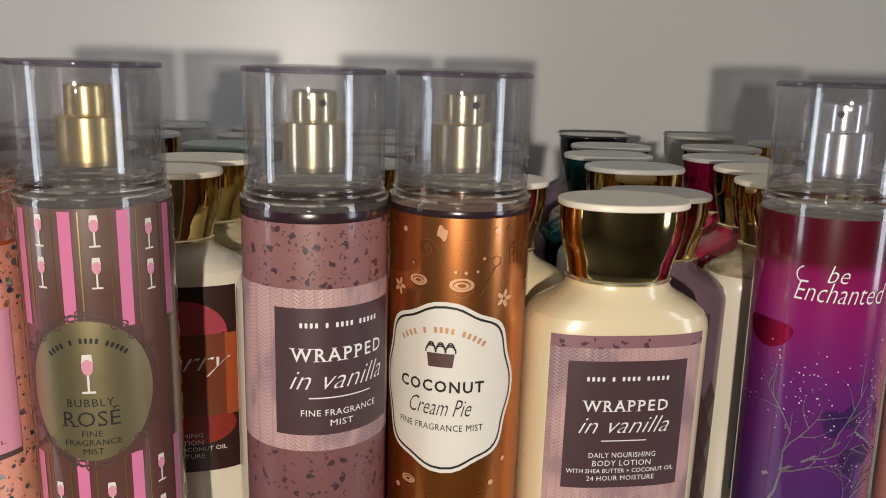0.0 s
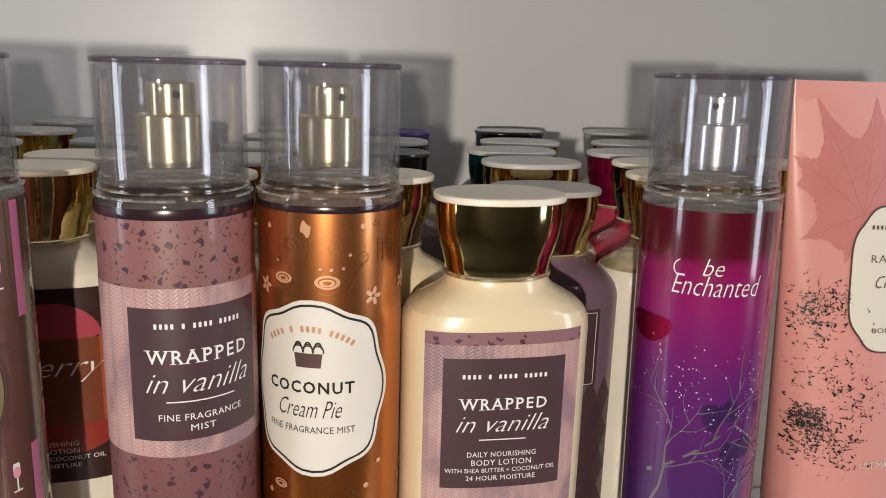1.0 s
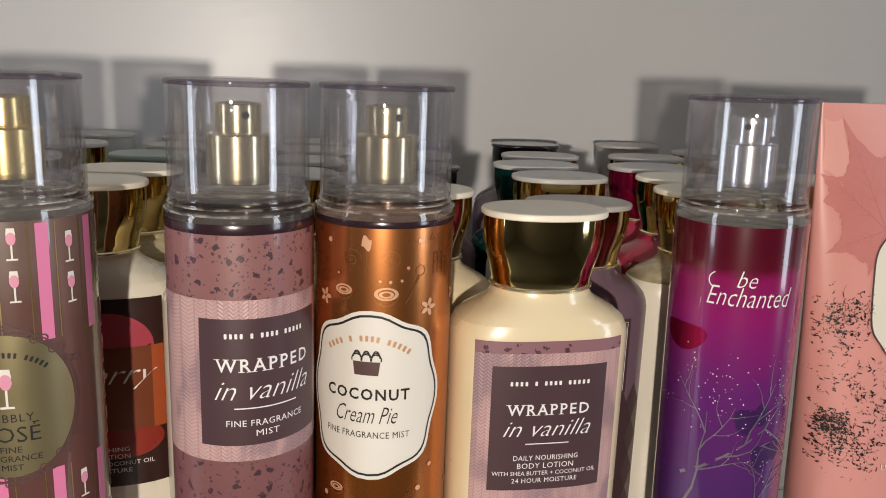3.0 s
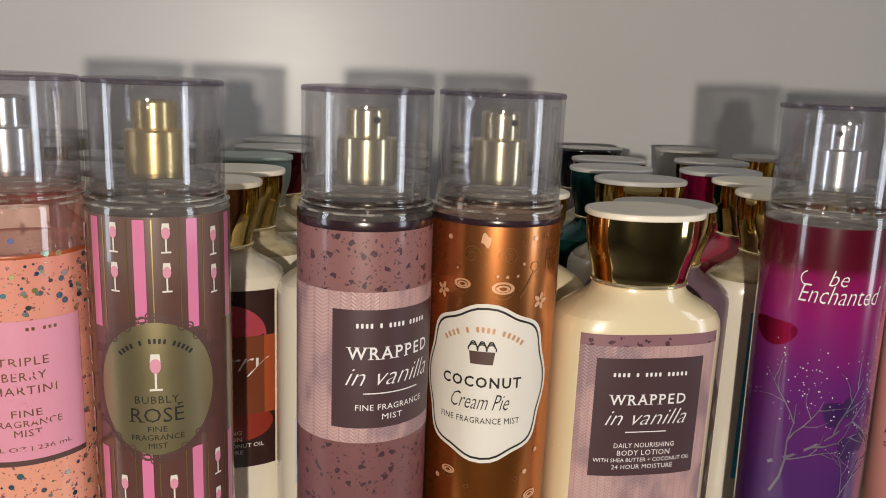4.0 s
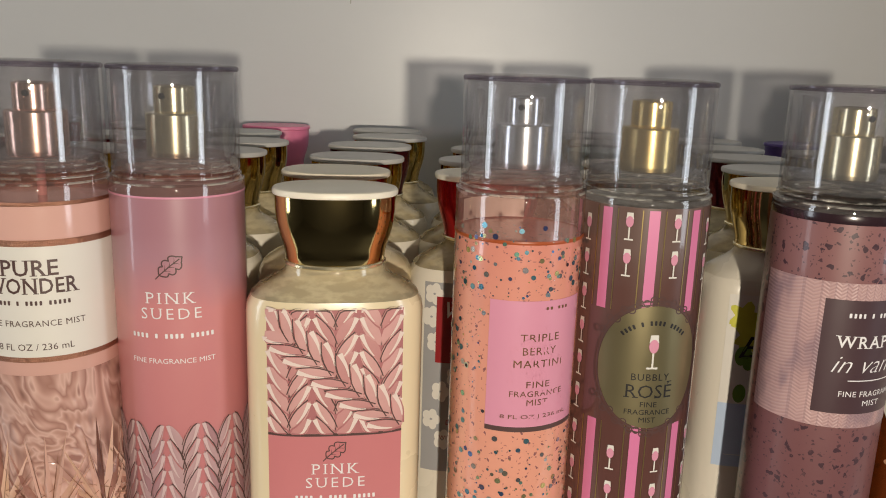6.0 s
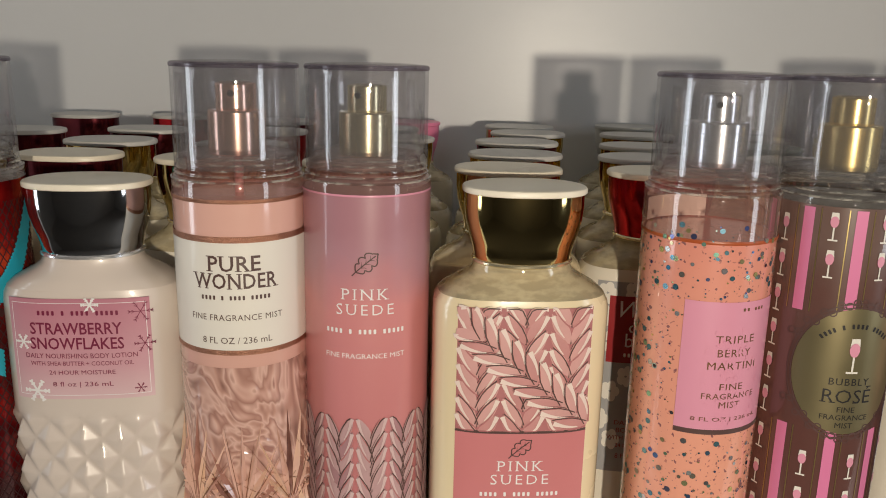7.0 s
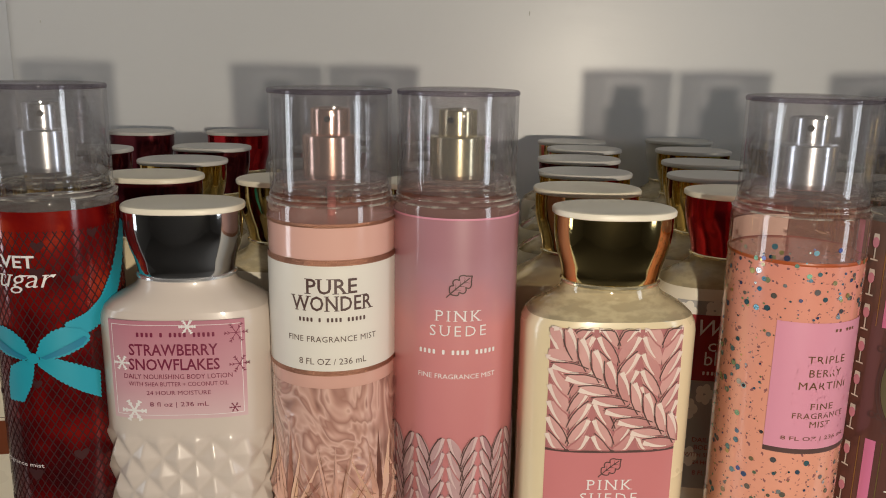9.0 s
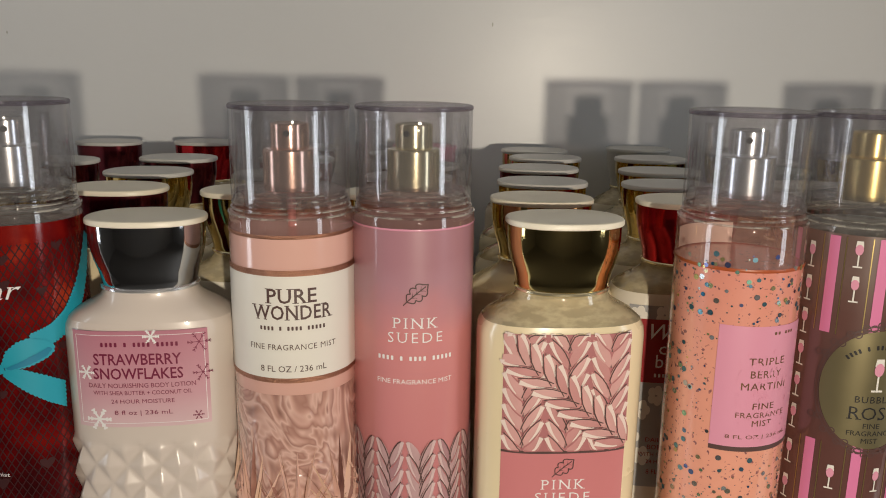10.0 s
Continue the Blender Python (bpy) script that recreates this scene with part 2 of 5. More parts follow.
fln.new(finfo.outputs["Random"], fmul.inputs[0])
fln.new(fmul.outputs[0], fadd.inputs[2])
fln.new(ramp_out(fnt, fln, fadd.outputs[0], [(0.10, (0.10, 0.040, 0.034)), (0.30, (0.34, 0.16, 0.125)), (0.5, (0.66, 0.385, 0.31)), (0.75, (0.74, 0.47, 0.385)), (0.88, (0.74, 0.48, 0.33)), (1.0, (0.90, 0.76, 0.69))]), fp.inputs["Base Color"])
fp.inputs["Roughness"].default_value, fp.inputs["Coat Weight"].default_value = 0.10, 1.0
# curved bright and dark streaks: the glass's reflections painted into an opaque colour
FOOT, fnt, fln, fp = tree_of("foot_painted_reflections")
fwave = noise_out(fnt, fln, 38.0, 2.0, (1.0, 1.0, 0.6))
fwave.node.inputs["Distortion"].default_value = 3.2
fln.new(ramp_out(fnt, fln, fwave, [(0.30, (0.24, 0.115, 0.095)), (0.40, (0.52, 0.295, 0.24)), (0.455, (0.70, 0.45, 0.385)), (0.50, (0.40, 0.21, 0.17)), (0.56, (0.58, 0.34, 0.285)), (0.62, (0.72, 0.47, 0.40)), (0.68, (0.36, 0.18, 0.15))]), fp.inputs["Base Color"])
bumped(fnt, fln, fp, fwave, 0.9, 0.003)
fp.inputs["Roughness"].default_value, fp.inputs["Coat Weight"].default_value = 0.15, 1.0
STRAND_D = plain("strand_lilac", (0.40, 0.215, 0.235), 0.45, vary=0.25, scale=120)
STRAND_F = plain("strand_frost", (0.64, 0.475, 0.475), 0.42, vary=0.2, scale=120)
STRAND_E = plain("strand_grey_pink", (0.50, 0.315, 0.325), 0.45, vary=0.2, scale=120)
BRAID_BASE = plain("braid_base", (0.46, 0.17, 0.175), 0.45, vary=0.2, scale=120)
TUBE = plain("pink_tube", (0.74, 0.33, 0.29), 0.36, vary=0.06, scale=30, coat=0.3)
PETAL = plain("petal_print", (0.60, 0.215, 0.19), 0.4, vary=0.22, scale=60)
PETAL_DARK = plain("petal_edge", (0.545, 0.180, 0.158), 0.4, vary=0.15, scale=60)
PETAL_LIGHT = plain("petal_light", (0.78, 0.38, 0.33), 0.4, vary=0.12, scale=60)
PLAQUE = plain("cream_plaque", (0.80, 0.76, 0.64), 0.4, vary=0.04)
CYAN = plain("cyan_band", (0.04, 0.42, 0.62), 0.4)
SKY_BLUE = plain("pale_blue_print", (0.50, 0.62, 0.80), 0.4, vary=0.1)
YELLOW_GREEN = plain("flower_yellow", (0.62, 0.60, 0.06), 0.4, vary=0.35, scale=150)
LEAF_GREEN = plain("leaf_green", (0.16, 0.30, 0.04), 0.4, vary=0.3, scale=150)
DEEP_RED = plain("deep_red_label", (0.30, 0.015, 0.02), 0.35, vary=0.1, coat=0.3)
GREY_PRINT = plain("grey_print", (0.36, 0.36, 0.37), 0.4, vary=0.1)
BERRY_DARK = plain("berry_dark", (0.035, 0.012, 0.010), 0.35, vary=0.3, scale=90)
BERRY_PINK = plain("berry_pink", (0.42, 0.055, 0.085), 0.35, vary=0.3, scale=90)
BERRY_ORANGE = plain("berry_orange", (0.40, 0.085, 0.025), 0.35, vary=0.25, scale=60)
BERRY_BROWN = plain("berry_brown", (0.185, 0.048, 0.018), 0.35, vary=0.25, scale=60)
BERRY_RED = plain("berry_red", (0.28, 0.030, 0.018), 0.35, vary=0.3, scale=90)
SNOW_PINK = graded("snow_label", [(0.0, (0.72, 0.56, 0.575)), (0.45, (0.60, 0.335, 0.385)), (1.0, (0.50, 0.205, 0.265))], 0.078, 0.1215, 0.38, 0.2)
SILVER_INK = plain("silver_ink", (0.34, 0.30, 0.36), 0.35, 0.75)
TUBE_INK = plain("tube_ink", (0.17, 0.125, 0.085), 0.35, 0.3, 0.2)
VIOLET_DARK = plain("violet_dark", (0.04, 0.01, 0.08), 0.35)
SPECKLE_STRIP = graded("speckled_strip", [(0.0, (0.26, 0.13, 0.15)), (1.0, (0.26, 0.13, 0.15))], 0, 0.2, 0.45, 0.2, [(300, 0.34, (0.08, 0.03, 0.045))])
COPPER_RELIEF = plain("copper_relief", (0.46, 0.20, 0.07), 0.3, 0.85)
COPPER_DARK = plain("copper_dark", (0.30, 0.13, 0.06), 0.35, 0.8)


# ---- building helpers ----
def mesh_of(bm, material, sharp=40):
    me = bpy.data.meshes.new("mesh")
    bmesh.ops.recalc_face_normals(bm, faces=bm.faces)
    for f in bm.faces:
        f.smooth = True
    bm.to_mesh(me)
    bm.free()
    me.set_sharp_from_angle(angle=radians(sharp))
    me.materials.append(material)
    return me


def part(name, bm, material, parent, label=""):
    """Links a bmesh (or a finished mesh) as one mesh object under a thing or a part."""
    me = bm if isinstance(bm, bpy.types.Mesh) else mesh_of(bm, material)
    ob = new(name, me)
    ob.parent = parent
    return tagged(ob, label)


def thing(name, m, label, category, group=""):
    ob = new(name)
    ob.empty_display_size = 0.02
    ob.matrix_basis = m
    return tagged(ob, label, category, group)


def structure(name, bm, material, label, category):
    return tagged(new(name, mesh_of(bm, material)), label, category, kind="structure")


def box(lo, hi, bevel=0.0):
    bm = bmesh.new()
    bmesh.ops.create_cube(bm, size=1.0)
    for v in bm.verts:
        v.co = Vector([lo[i] + (v.co[i] + 0.5) * (hi[i] - lo[i]) for i in range(3)])
    if bevel:
        bmesh.ops.bevel(bm, geom=bm.edges[:], offset=bevel, segments=2, affect="EDGES", profile=0.5)
    return bm


def loft(sections, seg=48, close_low=True, close_top=True):
    """Rings of superellipses (height, half width, half depth, power), joined from the lowest to the top."""
    bm = bmesh.new()
    rings = []
    for z, a, b, n in sections:
        ring = []
        for k in range(seg):
            c, s = math.cos(2 * math.pi * k / seg), math.sin(2 * math.pi * k / seg)
            ring.append(bm.verts.new((math.copysign(abs(c) ** (2 / n), c) * a, math.copysign(abs(s) ** (2 / n), s) * b, z)))
        rings.append(ring)
    for low, top in zip(rings, rings[1:]):
        for k in range(seg):
            bm.faces.new((low[k], low[(k + 1) % seg], top[(k + 1) % seg], top[k]))
    if close_low:
        bm.faces.new(rings[0][::-1])
    if close_top:
        bm.faces.new(rings[-1])
    return bm


def turned(profile, seg=48, close_low=True, close_top=True):
    return loft([(z, r, r, 2.0) for r, z in profile], seg, close_low, close_top)


# Printed things lie on a surface given by across (metres along it) and up (height).
def round_face(r, lift=0.00012):
    return lambda u, v: Vector(((r + lift) * math.sin(u / r), -(r + lift) * math.cos(u / r), v))


def oval_face(a, b, n, lift=0.00015):
    def on(u, v):
        k = max(0.0, 1 - min(1.0, abs(u / a)) ** n) ** (1 / n)
        return Vector((u, -b * k - lift, v))
    return on


def laid(bm, on, lift=0.0):
    for v in bm.verts:
        p = on(v.co.x, v.co.y)
        v.co = p + Vector((p.x, p.y, 0)).normalized() * lift if lift else p
    return bm


def sheet(u0, u1, v0, v1, nu=24, nv=2):
    bm = bmesh.new()
    rows = [[bm.verts.new((u0 + (u1 - u0) * i / nu, v0 + (v1 - v0) * j / nv, 0)) for i in range(nu + 1)] for j in range(nv + 1)]
    for low, top in zip(rows, rows[1:]):
        for i in range(nu):
            bm.faces.new((low[i], low[i + 1], top[i + 1], top[i]))
    return bm


def disc(u, v, outline, turns=48, rings=6, bm=None, inner=0.0):
    """A filled (or, with inner, a ring-shaped) form round (u, v); outline gives (across, up) for an angle."""
    bm = bm or bmesh.new()
    last = None
    for k in range(0 if inner else 1, rings + 1):
        s = inner + (1 - inner) * k / rings
        ring = []
        for i in range(turns):
            x, y = outline(2 * math.pi * i / turns)
            ring.append(bm.verts.new((u + x * s, v + y * s, 0)))
        if last:
            for i in range(turns):
                bm.faces.new((last[i], last[(i + 1) % turns], ring[(i + 1) % turns], ring[i]))
        elif not inner:
            bm.faces.new(ring)
        last = ring
    return bm


def oval(a, b):
    return lambda t: (a * math.cos(t), b * math.sin(t))


def dots(spots, turns=8, bm=None):
    bm = bm or bmesh.new()
    for u, v, r in spots:
        bm.faces.new([bm.verts.new((u + r * math.cos(6.2832 * i / turns), v + r * math.sin(6.2832 * i / turns), 0)) for i in range(turns)])
    return bm


def stroke(points, width, bm=None, taper=False):
    """A printed line along points, as a strip."""
    bm = bm or bmesh.new()
    pairs = []
    for i, p in enumerate(points):
        a, b = Vector(points[max(0, i - 1)]), Vector(points[min(len(points) - 1, i + 1)])
        d = (b - a).normalized()
        w = width / 2 * (1 - 0.8 * i / (len(points) - 1) if taper else 1)
        side = Vector((-d.y, d.x)) * w
        pairs.append((bm.verts.new((p[0] + side.x, p[1] + side.y, 0)), bm.verts.new((p[0] - side.x, p[1] - side.y, 0))))
    for (a, b), (c, d) in zip(pairs, pairs[1:]):
        bm.faces.new((a, b, d, c))
    return bm


def arc(u, v, r, a0, a1, n=10):
    return [(u + r * math.cos(radians(a0 + (a1 - a0) * i / n)), v + r * math.sin(radians(a0 + (a1 - a0) * i / n))) for i in range(n + 1)]


def words(text, u, v, width, height=None, slant=0.0, bold=0.0, arch=0.0, space=1.0, serif=0.0):
    """Lettering in the built-in font, centred at (u, v), of the width given."""
    cu = bpy.data.curves.new("words", "FONT")
    cu.body, cu.align_x, cu.align_y, cu.shear, cu.offset, cu.resolution_u = text, "CENTER", "CENTER", slant, bold, 2
    cu.space_character = space
    ob = bpy.data.objects.new("words", cu)
    scene.collection.objects.link(ob)
    dg = bpy.context.evaluated_depsgraph_get()
    dg.update()
    me = bpy.data.meshes.new_from_object(ob.evaluated_get(dg))
    bpy.data.objects.remove(ob)
    bpy.data.curves.remove(cu)
    bm = bmesh.new()
    bm.from_mesh(me)
    bpy.data.meshes.remove(me)
    xs, ys = [p.co.x for p in bm.verts], [p.co.y for p in bm.verts]
    k = width / (max(xs) - min(xs))
    q = height / (max(ys) - min(ys)) if height else k
    mx, my = (max(xs) + min(xs)) / 2, (max(ys) + min(ys)) / 2
    if serif:
        tall = max(ys) - min(ys)
        feet = []
        for e in bm.edges:
            (x0, y0, _), (x1, y1, _) = e.verts[0].co, e.verts[1].co
            for level, up in ((min(ys), 1), (max(ys), -1)):
                if len(e.link_faces) == 1 and abs(y0 - level) < 0.03 * tall and abs(y1 - level) < 0.03 * tall and 0.05 * tall < abs(x1 - x0) < 0.35 * tall:
                    feet.append((min(x0, x1), max(x0, x1), level, up))
        for x0, x1, level, up in feet:
            s, h = serif * tall, 0.055 * tall * up
            bm.faces.new([bm.verts.new((x, y, 0)) for x, y in ((x0 - s, level), (x1 + s, level), (x1 + s, level + h), (x0 - s, level + h))])
    for p in bm.verts:
        x, y = (p.co.x - mx) * k, (p.co.y - my) * q
        if arch:
            p.co = Vector((u + (arch + y) * math.sin(x / arch), v + (arch + y) * math.cos(x / arch) - arch, 0))
        else:
            p.co = Vector((u + x, v + y, 0))
    return bm


def bars(u, v, width, height, count=14, arch=0.0, gaps=(4, 6, 10)):
    """A line of lettering that is not spelled out: one small plain bar for each character."""
    bm = bmesh.new()
    step = width / count
    for i in range(count):
        if i in gaps:
            continue
        x = -width / 2 + step * (i + 0.5)
        w, h = step * 0.27, height * 0.46
        corners = [(p * w, q * h) for p, q in ((-1, -0.7), (-0.7, -1), (0.7, -1), (1, -0.7), (1, 0.7), (0.7, 1), (-0.7, 1), (-1, 0.7))]
        if arch:
            c, n = math.cos(x / arch), math.sin(x / arch)
            corners = [(u + (arch + q) * n + p * c, v + (arch + q) * c - p * n - arch) for p, q in corners]
        else:
            corners = [(u + x + p, v + q) for p, q in corners]
        bm.faces.new([bm.verts.new((*p, 0)) for p in corners])
    return bm


# ---- the cabinet shelf and the room round it ----
wall_back = structure("wall_back", box((-0.62, 0.545, -0.30), (0.60, 0.575, 0.62)), WALL, "pale grey painted back wall behind the shelf", "wall")
for x, z, tall in ((-0.5637, 0.2360, 0.0022), (-0.2020, 0.2460, 0.0030)):
    chip = loft([(z - tall / 2, 0.0002, 0.0003, 2.0), (z - tall * 0.2, 0.0004, 0.0004, 2.0), (z + tall * 0.3, 0.0004, 0.0004, 2.0), (z + tall / 2, 0.0002, 0.0003, 2.0)], 8)
    bmesh.ops.translate(chip, verts=chip.verts, vec=(x, 0.545, 0))
    part("paint_chip", chip, CAP_GREY, wall_back, "small dark chip in the paint")
structure("wall_left", box((-0.62, 0.15, -0.30), (-0.588, 0.543, 0.62)), WALL, "pale grey painted side panel of the cabinet", "wall")
structure("wall_right", box((0.56, 0.15, -0.30), (0.60, 0.543, 0.62)), WALL, "pale grey painted side panel of the cabinet", "wall")
structure("floor", box((-0.586, 0.17, -0.022), (0.558, 0.543, 0.0), 0.002), SHELF, "white painted shelf board carrying the bottles", "shelf")
structure("ceiling", box((-0.586, 0.17, 0.46), (0.558, 0.543, 0.482)), SHELF, "white painted board above the shelf", "shelf")
structure("room_floor", box((-2.3, -2.6, -1.05), (2.3, 0.6, -1.0)), ROOM, "dim room floor", "floor")
structure("room_ceiling", box((-2.3, -2.6, 1.5), (2.3, 0.6, 1.55)), ROOM, "dim room ceiling", "ceiling")
structure("room_wall_behind", box((-2.3, -2.65, -1.0), (2.3, -2.6, 1.5)), ROOM, "dim room wall", "wall")
structure("room_wall_left", box((-2.35, -2.6, -1.0), (-2.3, 0.6, 1.5)), ROOM, "dim room wall", "wall")
structure("room_wall_right", box((2.3, -2.6, -1.0), (2.35, 0.6, 1.5)), ROOM, "dim room wall", "wall")
structure("room_wall_front_left", box((-2.3, 0.58, -1.0), (-0.63, 0.63, 1.5)), ROOM, "dim room wall", "wall")
structure("room_wall_front_right", box((0.61, 0.58, -1.0), (2.3, 0.63, 1.5)), ROOM, "dim room wall", "wall")

# ---- lotion bottles ----
LOTION_A, LOTION_B, LOTION_N = 0.0326, 0.0185, 2.9
LOTION = oval_face(LOTION_A, LOTION_B, LOTION_N)
SHARED = {}


def shared(key, material, build):
    if (key, material.name) not in SHARED:
        SHARED[key, material.name] = mesh_of(build(), material)
    return SHARED[key, material.name]


def lotion_body():
    s = [(0.0, 0.029, 0.0155, 2.7), (0.0015, 0.0312, 0.0172, 2.8), (0.005, 0.0326, 0.0185, 2.9)]
    s += [(0.005 + 0.0112 * k, 0.0326, 0.0185, 2.9) for k in range(1, 11)]
    s += [(0.1200, 0.0322, 0.0183, 2.85), (0.1228, 0.0308, 0.0178, 2.75)]
    return loft(s, 56, True, False)


def lotion_shoulder():
    return loft([(0.1228, 0.0308, 0.0178, 2.75), (0.1250, 0.0284, 0.0172, 2.6), (0.1270, 0.0250, 0.0164, 2.4), (0.1290, 0.0214, 0.0155, 2.2), (0.1310, 0.0189, 0.0147, 2.1), (0.1330, 0.0179, 0.0142, 2.05), (0.1345, 0.0178, 0.0141, 2.05)], 56, False, True)


def lotion_cap():
    return loft([(0.1345, 0.0176, 0.0140, 2.1), (0.1352, 0.0181, 0.0144, 2.1), (0.1375, 0.0182, 0.0145, 2.1), (0.1410, 0.0190, 0.0149, 2.15), (0.1450, 0.0203, 0.0154, 2.2), (0.1495, 0.0213, 0.0158, 2.25), (0.1540, 0.0217, 0.0160, 2.3), (0.1593, 0.0217, 0.0160, 2.3)], 56)


def lotion_lid():
    bm = loft([(0.1593, 0.0222, 0.0164, 2.3), (0.1596, 0.0226, 0.0167, 2.3), (0.1609, 0.0227, 0.0168, 2.3), (0.1615, 0.0223, 0.0165, 2.3), (0.1618, 0.0212, 0.0157, 2.3), (0.1616, 0.0190, 0.0140, 2.3), (0.1617, 0.0100, 0.0075, 2.2)], 56)
    return bm


def lotion_surface():
    """The top of the lotion inside a clear shoulder, a little higher along its edge."""
    return loft([(0.1212, 0.0030, 0.0020, 2.2), (0.1216, 0.0150, 0.0090, 2.4), (0.1224, 0.0260, 0.0150, 2.6), (0.1238, 0.0286, 0.0166, 2.7)], 56, True, False)


def neck_ring():
    return loft([(0.1336, 0.0183, 0.0146, 2.05), (0.1340, 0.0187, 0.0150, 2.05), (0.1348, 0.0187, 0.0150, 2.05), (0.1352, 0.0183, 0.0146, 2.05)], 56)


def lotion(x, y, turn, label, cap=CAP_GOLD, lid=LID_WHITE, body=CREAM, shoulder=None, drop=0.0, ring=PALE_GOLD, facets=False):
    ob = thing("lotion_bottle", pose(x, y, 0, 0, 0, turn), label, "lotion bottle", "lotion bottles on the shelf")
    if drop:
        ob.scale = (1, 1, 1 - drop)
    if facets:
        part("body", quilted_body(), body, ob)
    else:
        part("body", shared("body", body, lotion_body), body, ob)
    part("shoulder", shared("shoulder", shoulder or body, lotion_shoulder), shoulder or body, ob)
    if shoulder:
        part("lotion_surface", shared("surface", body, lotion_surface), body, ob)
    part("collar", shared("collar", ring, neck_ring), ring, ob)
    c = part("cap", shared("cap", cap, lotion_cap), cap, ob)
    part("lid", shared("lid", lid, lotion_lid), lid, c)
    return ob


def quilted_body():
    """Lower half pressed into rows of square pyramids; the upper half is smooth."""
    bm = bmesh.new()
    nu, low, rows = 208, 0.004, 75
    high = low + 0.0009375 * rows
    heights = [low + (high - low) * j / rows for j in range(rows + 1)]
    heights += [0.0765, 0.08, 0.09, 0.1, 0.11, 0.117, 0.1200, 0.1228]
    fine = 2048
    round_trip = [Vector((math.copysign(abs(math.cos(6.283185 * k / fine)) ** (2 / 2.6), math.cos(6.283185 * k / fine)) * 0.0326, math.copysign(abs(math.sin(6.283185 * k / fine)) ** (2 / 2.6), math.sin(6.283185 * k / fine)) * 0.0185)) for k in range(fine + 1)]
    way = [0.0]
    for p, q in zip(round_trip, round_trip[1:]):
        way.append(way[-1] + (q - p).length)
    even = [float(np.interp(way[-1] * k / nu, way, range(fine + 1))) / fine for k in range(nu)]
    rings = []
    for z in heights:
        a, b = (0.0326, 0.0185) if z < 0.119 else ((0.0322, 0.0183) if z < 0.121 else (0.0308, 0.0178))
        ring = []
        for k in range(nu):
            t = 2 * math.pi * even[k]
            c, s = math.cos(t), math.sin(t)
            n = 2.6
            px, py = math.copysign(abs(c) ** (2 / n), c), math.copysign(abs(s) ** (2 / n), s)
            fade = min(1.0, max(0.0, (0.0745 - z) / 0.004))
            across, up = k / nu * 13, (z - low) / 0.0150
            p, q = across + up, across - up
            d = max(abs(p - math.floor(p) - 0.5), abs(q - math.floor(q) - 0.5)) * 2
            push = 0.0025 * (0.55 - d) * fade
            f = Vector((px * a, py * b, 0))
            f += f.normalized() * push
            ring.append(bm.verts.new((f.x, f.y, z)))
        rings.append(ring)
    for lo, hi in zip(rings, rings[1:]):
        for k in range(nu):
            bm.faces.new((lo[k], lo[(k + 1) % nu], hi[(k + 1) % nu], hi[k]))
    bm.faces.new(rings[0][::-1])
    return bm


# ---- spray mist bottles ----
MIST_R = 0.0238
MIST = round_face(MIST_R)


def mist_body(top=0.1590):
    prof = [(0.0205, 0.0), (0.0225, 0.0008), (0.0236, 0.003), (MIST_R, 0.006)]
    prof += [(MIST_R, 0.006 + (top - 0.006) * k / 12) for k in range(1, 13)]
    return turned(prof, 64, True, True)


def mist_neck(top):
    """Clear shoulder above the filling, with the pressed rings under the cover."""
    prof = [(MIST_R, top), (MIST_R, 0.1610), (0.0236, 0.1622), (0.0230, 0.1632), (0.0222, 0.1638)]
    for k in range(4):
        z = 0.1638 + 0.0018 * k
        r = 0.0219 - 0.0006 * k
        prof += [(r - 0.0007, z + 0.0003), (r - 0.0006, z + 0.0007), (r + 0.0005, z + 0.0011), (r + 0.0005, z + 0.0015)]
    prof += [(0.0185, 0.1714), (0.0140, 0.1719), (0.0104, 0.1721)]
    return turned(prof, 64, False, False)


def mist_cover():
    """The tall clear overcap: a hollow wall with a slightly domed top."""
    prof = [(0.0216, 0.1662), (0.0223, 0.1664), (0.0224, 0.1670)] + [(0.0224, 0.1670 + 0.0345 * k / 6) for k in range(1, 7)]
    prof += [(0.0222, 0.2022), (0.0212, 0.2029), (0.0150, 0.2033), (0.0060, 0.2035), (0.0004, 0.20355)]
    return turned(prof, 64, False, True)


def cover_inside():
    prof = [(0.0210, 0.1664)] + [(0.0211, 0.1670 + 0.0335 * k / 5) for k in range(6)] + [(0.0206, 0.2011), (0.0120, 0.2016), (0.0004, 0.2017)]
    return turned(prof, 64, False, True)


def cover_rim():
    return turned([(0.0214, 0.2012), (0.0224, 0.2010), (0.02265, 0.2014), (0.02262, 0.2022), (0.0221, 0.2027), (0.0213, 0.2026)], 64, False, False)


def nozzle():
    return turned([(0.0071, 0.1862), (0.0072, 0.1866), (0.0072, 0.1868), (0.0072, 0.1948), (0.0072, 0.1950), (0.0070, 0.1954), (0.0055, 0.1958), (0.0035, 0.1953), (0.0003, 0.1952)], 40, True, True)


def pump_collar():
    return turned([(0.0099, 0.1702), (0.0103, 0.1706), (0.0103, 0.1708), (0.0103, 0.1853), (0.0103, 0.1855), (0.0101, 0.1859), (0.0098, 0.18605), (0.0074, 0.1862)], 48, True, True)


def spray_hole():
    bm = bmesh.new()
    bmesh.ops.create_cone(bm, cap_ends=True, segments=16, radius1=0.0013, radius2=0.0010, depth=0.0012)
    bmesh.ops.transform(bm, verts=bm.verts, matrix=pose(0, -0.0074, 0.1920, 90))
    return bm


def dip_tube():
    return turned([(0.0016, 0.012), (0.0016, 0.170)], 12, True, True)


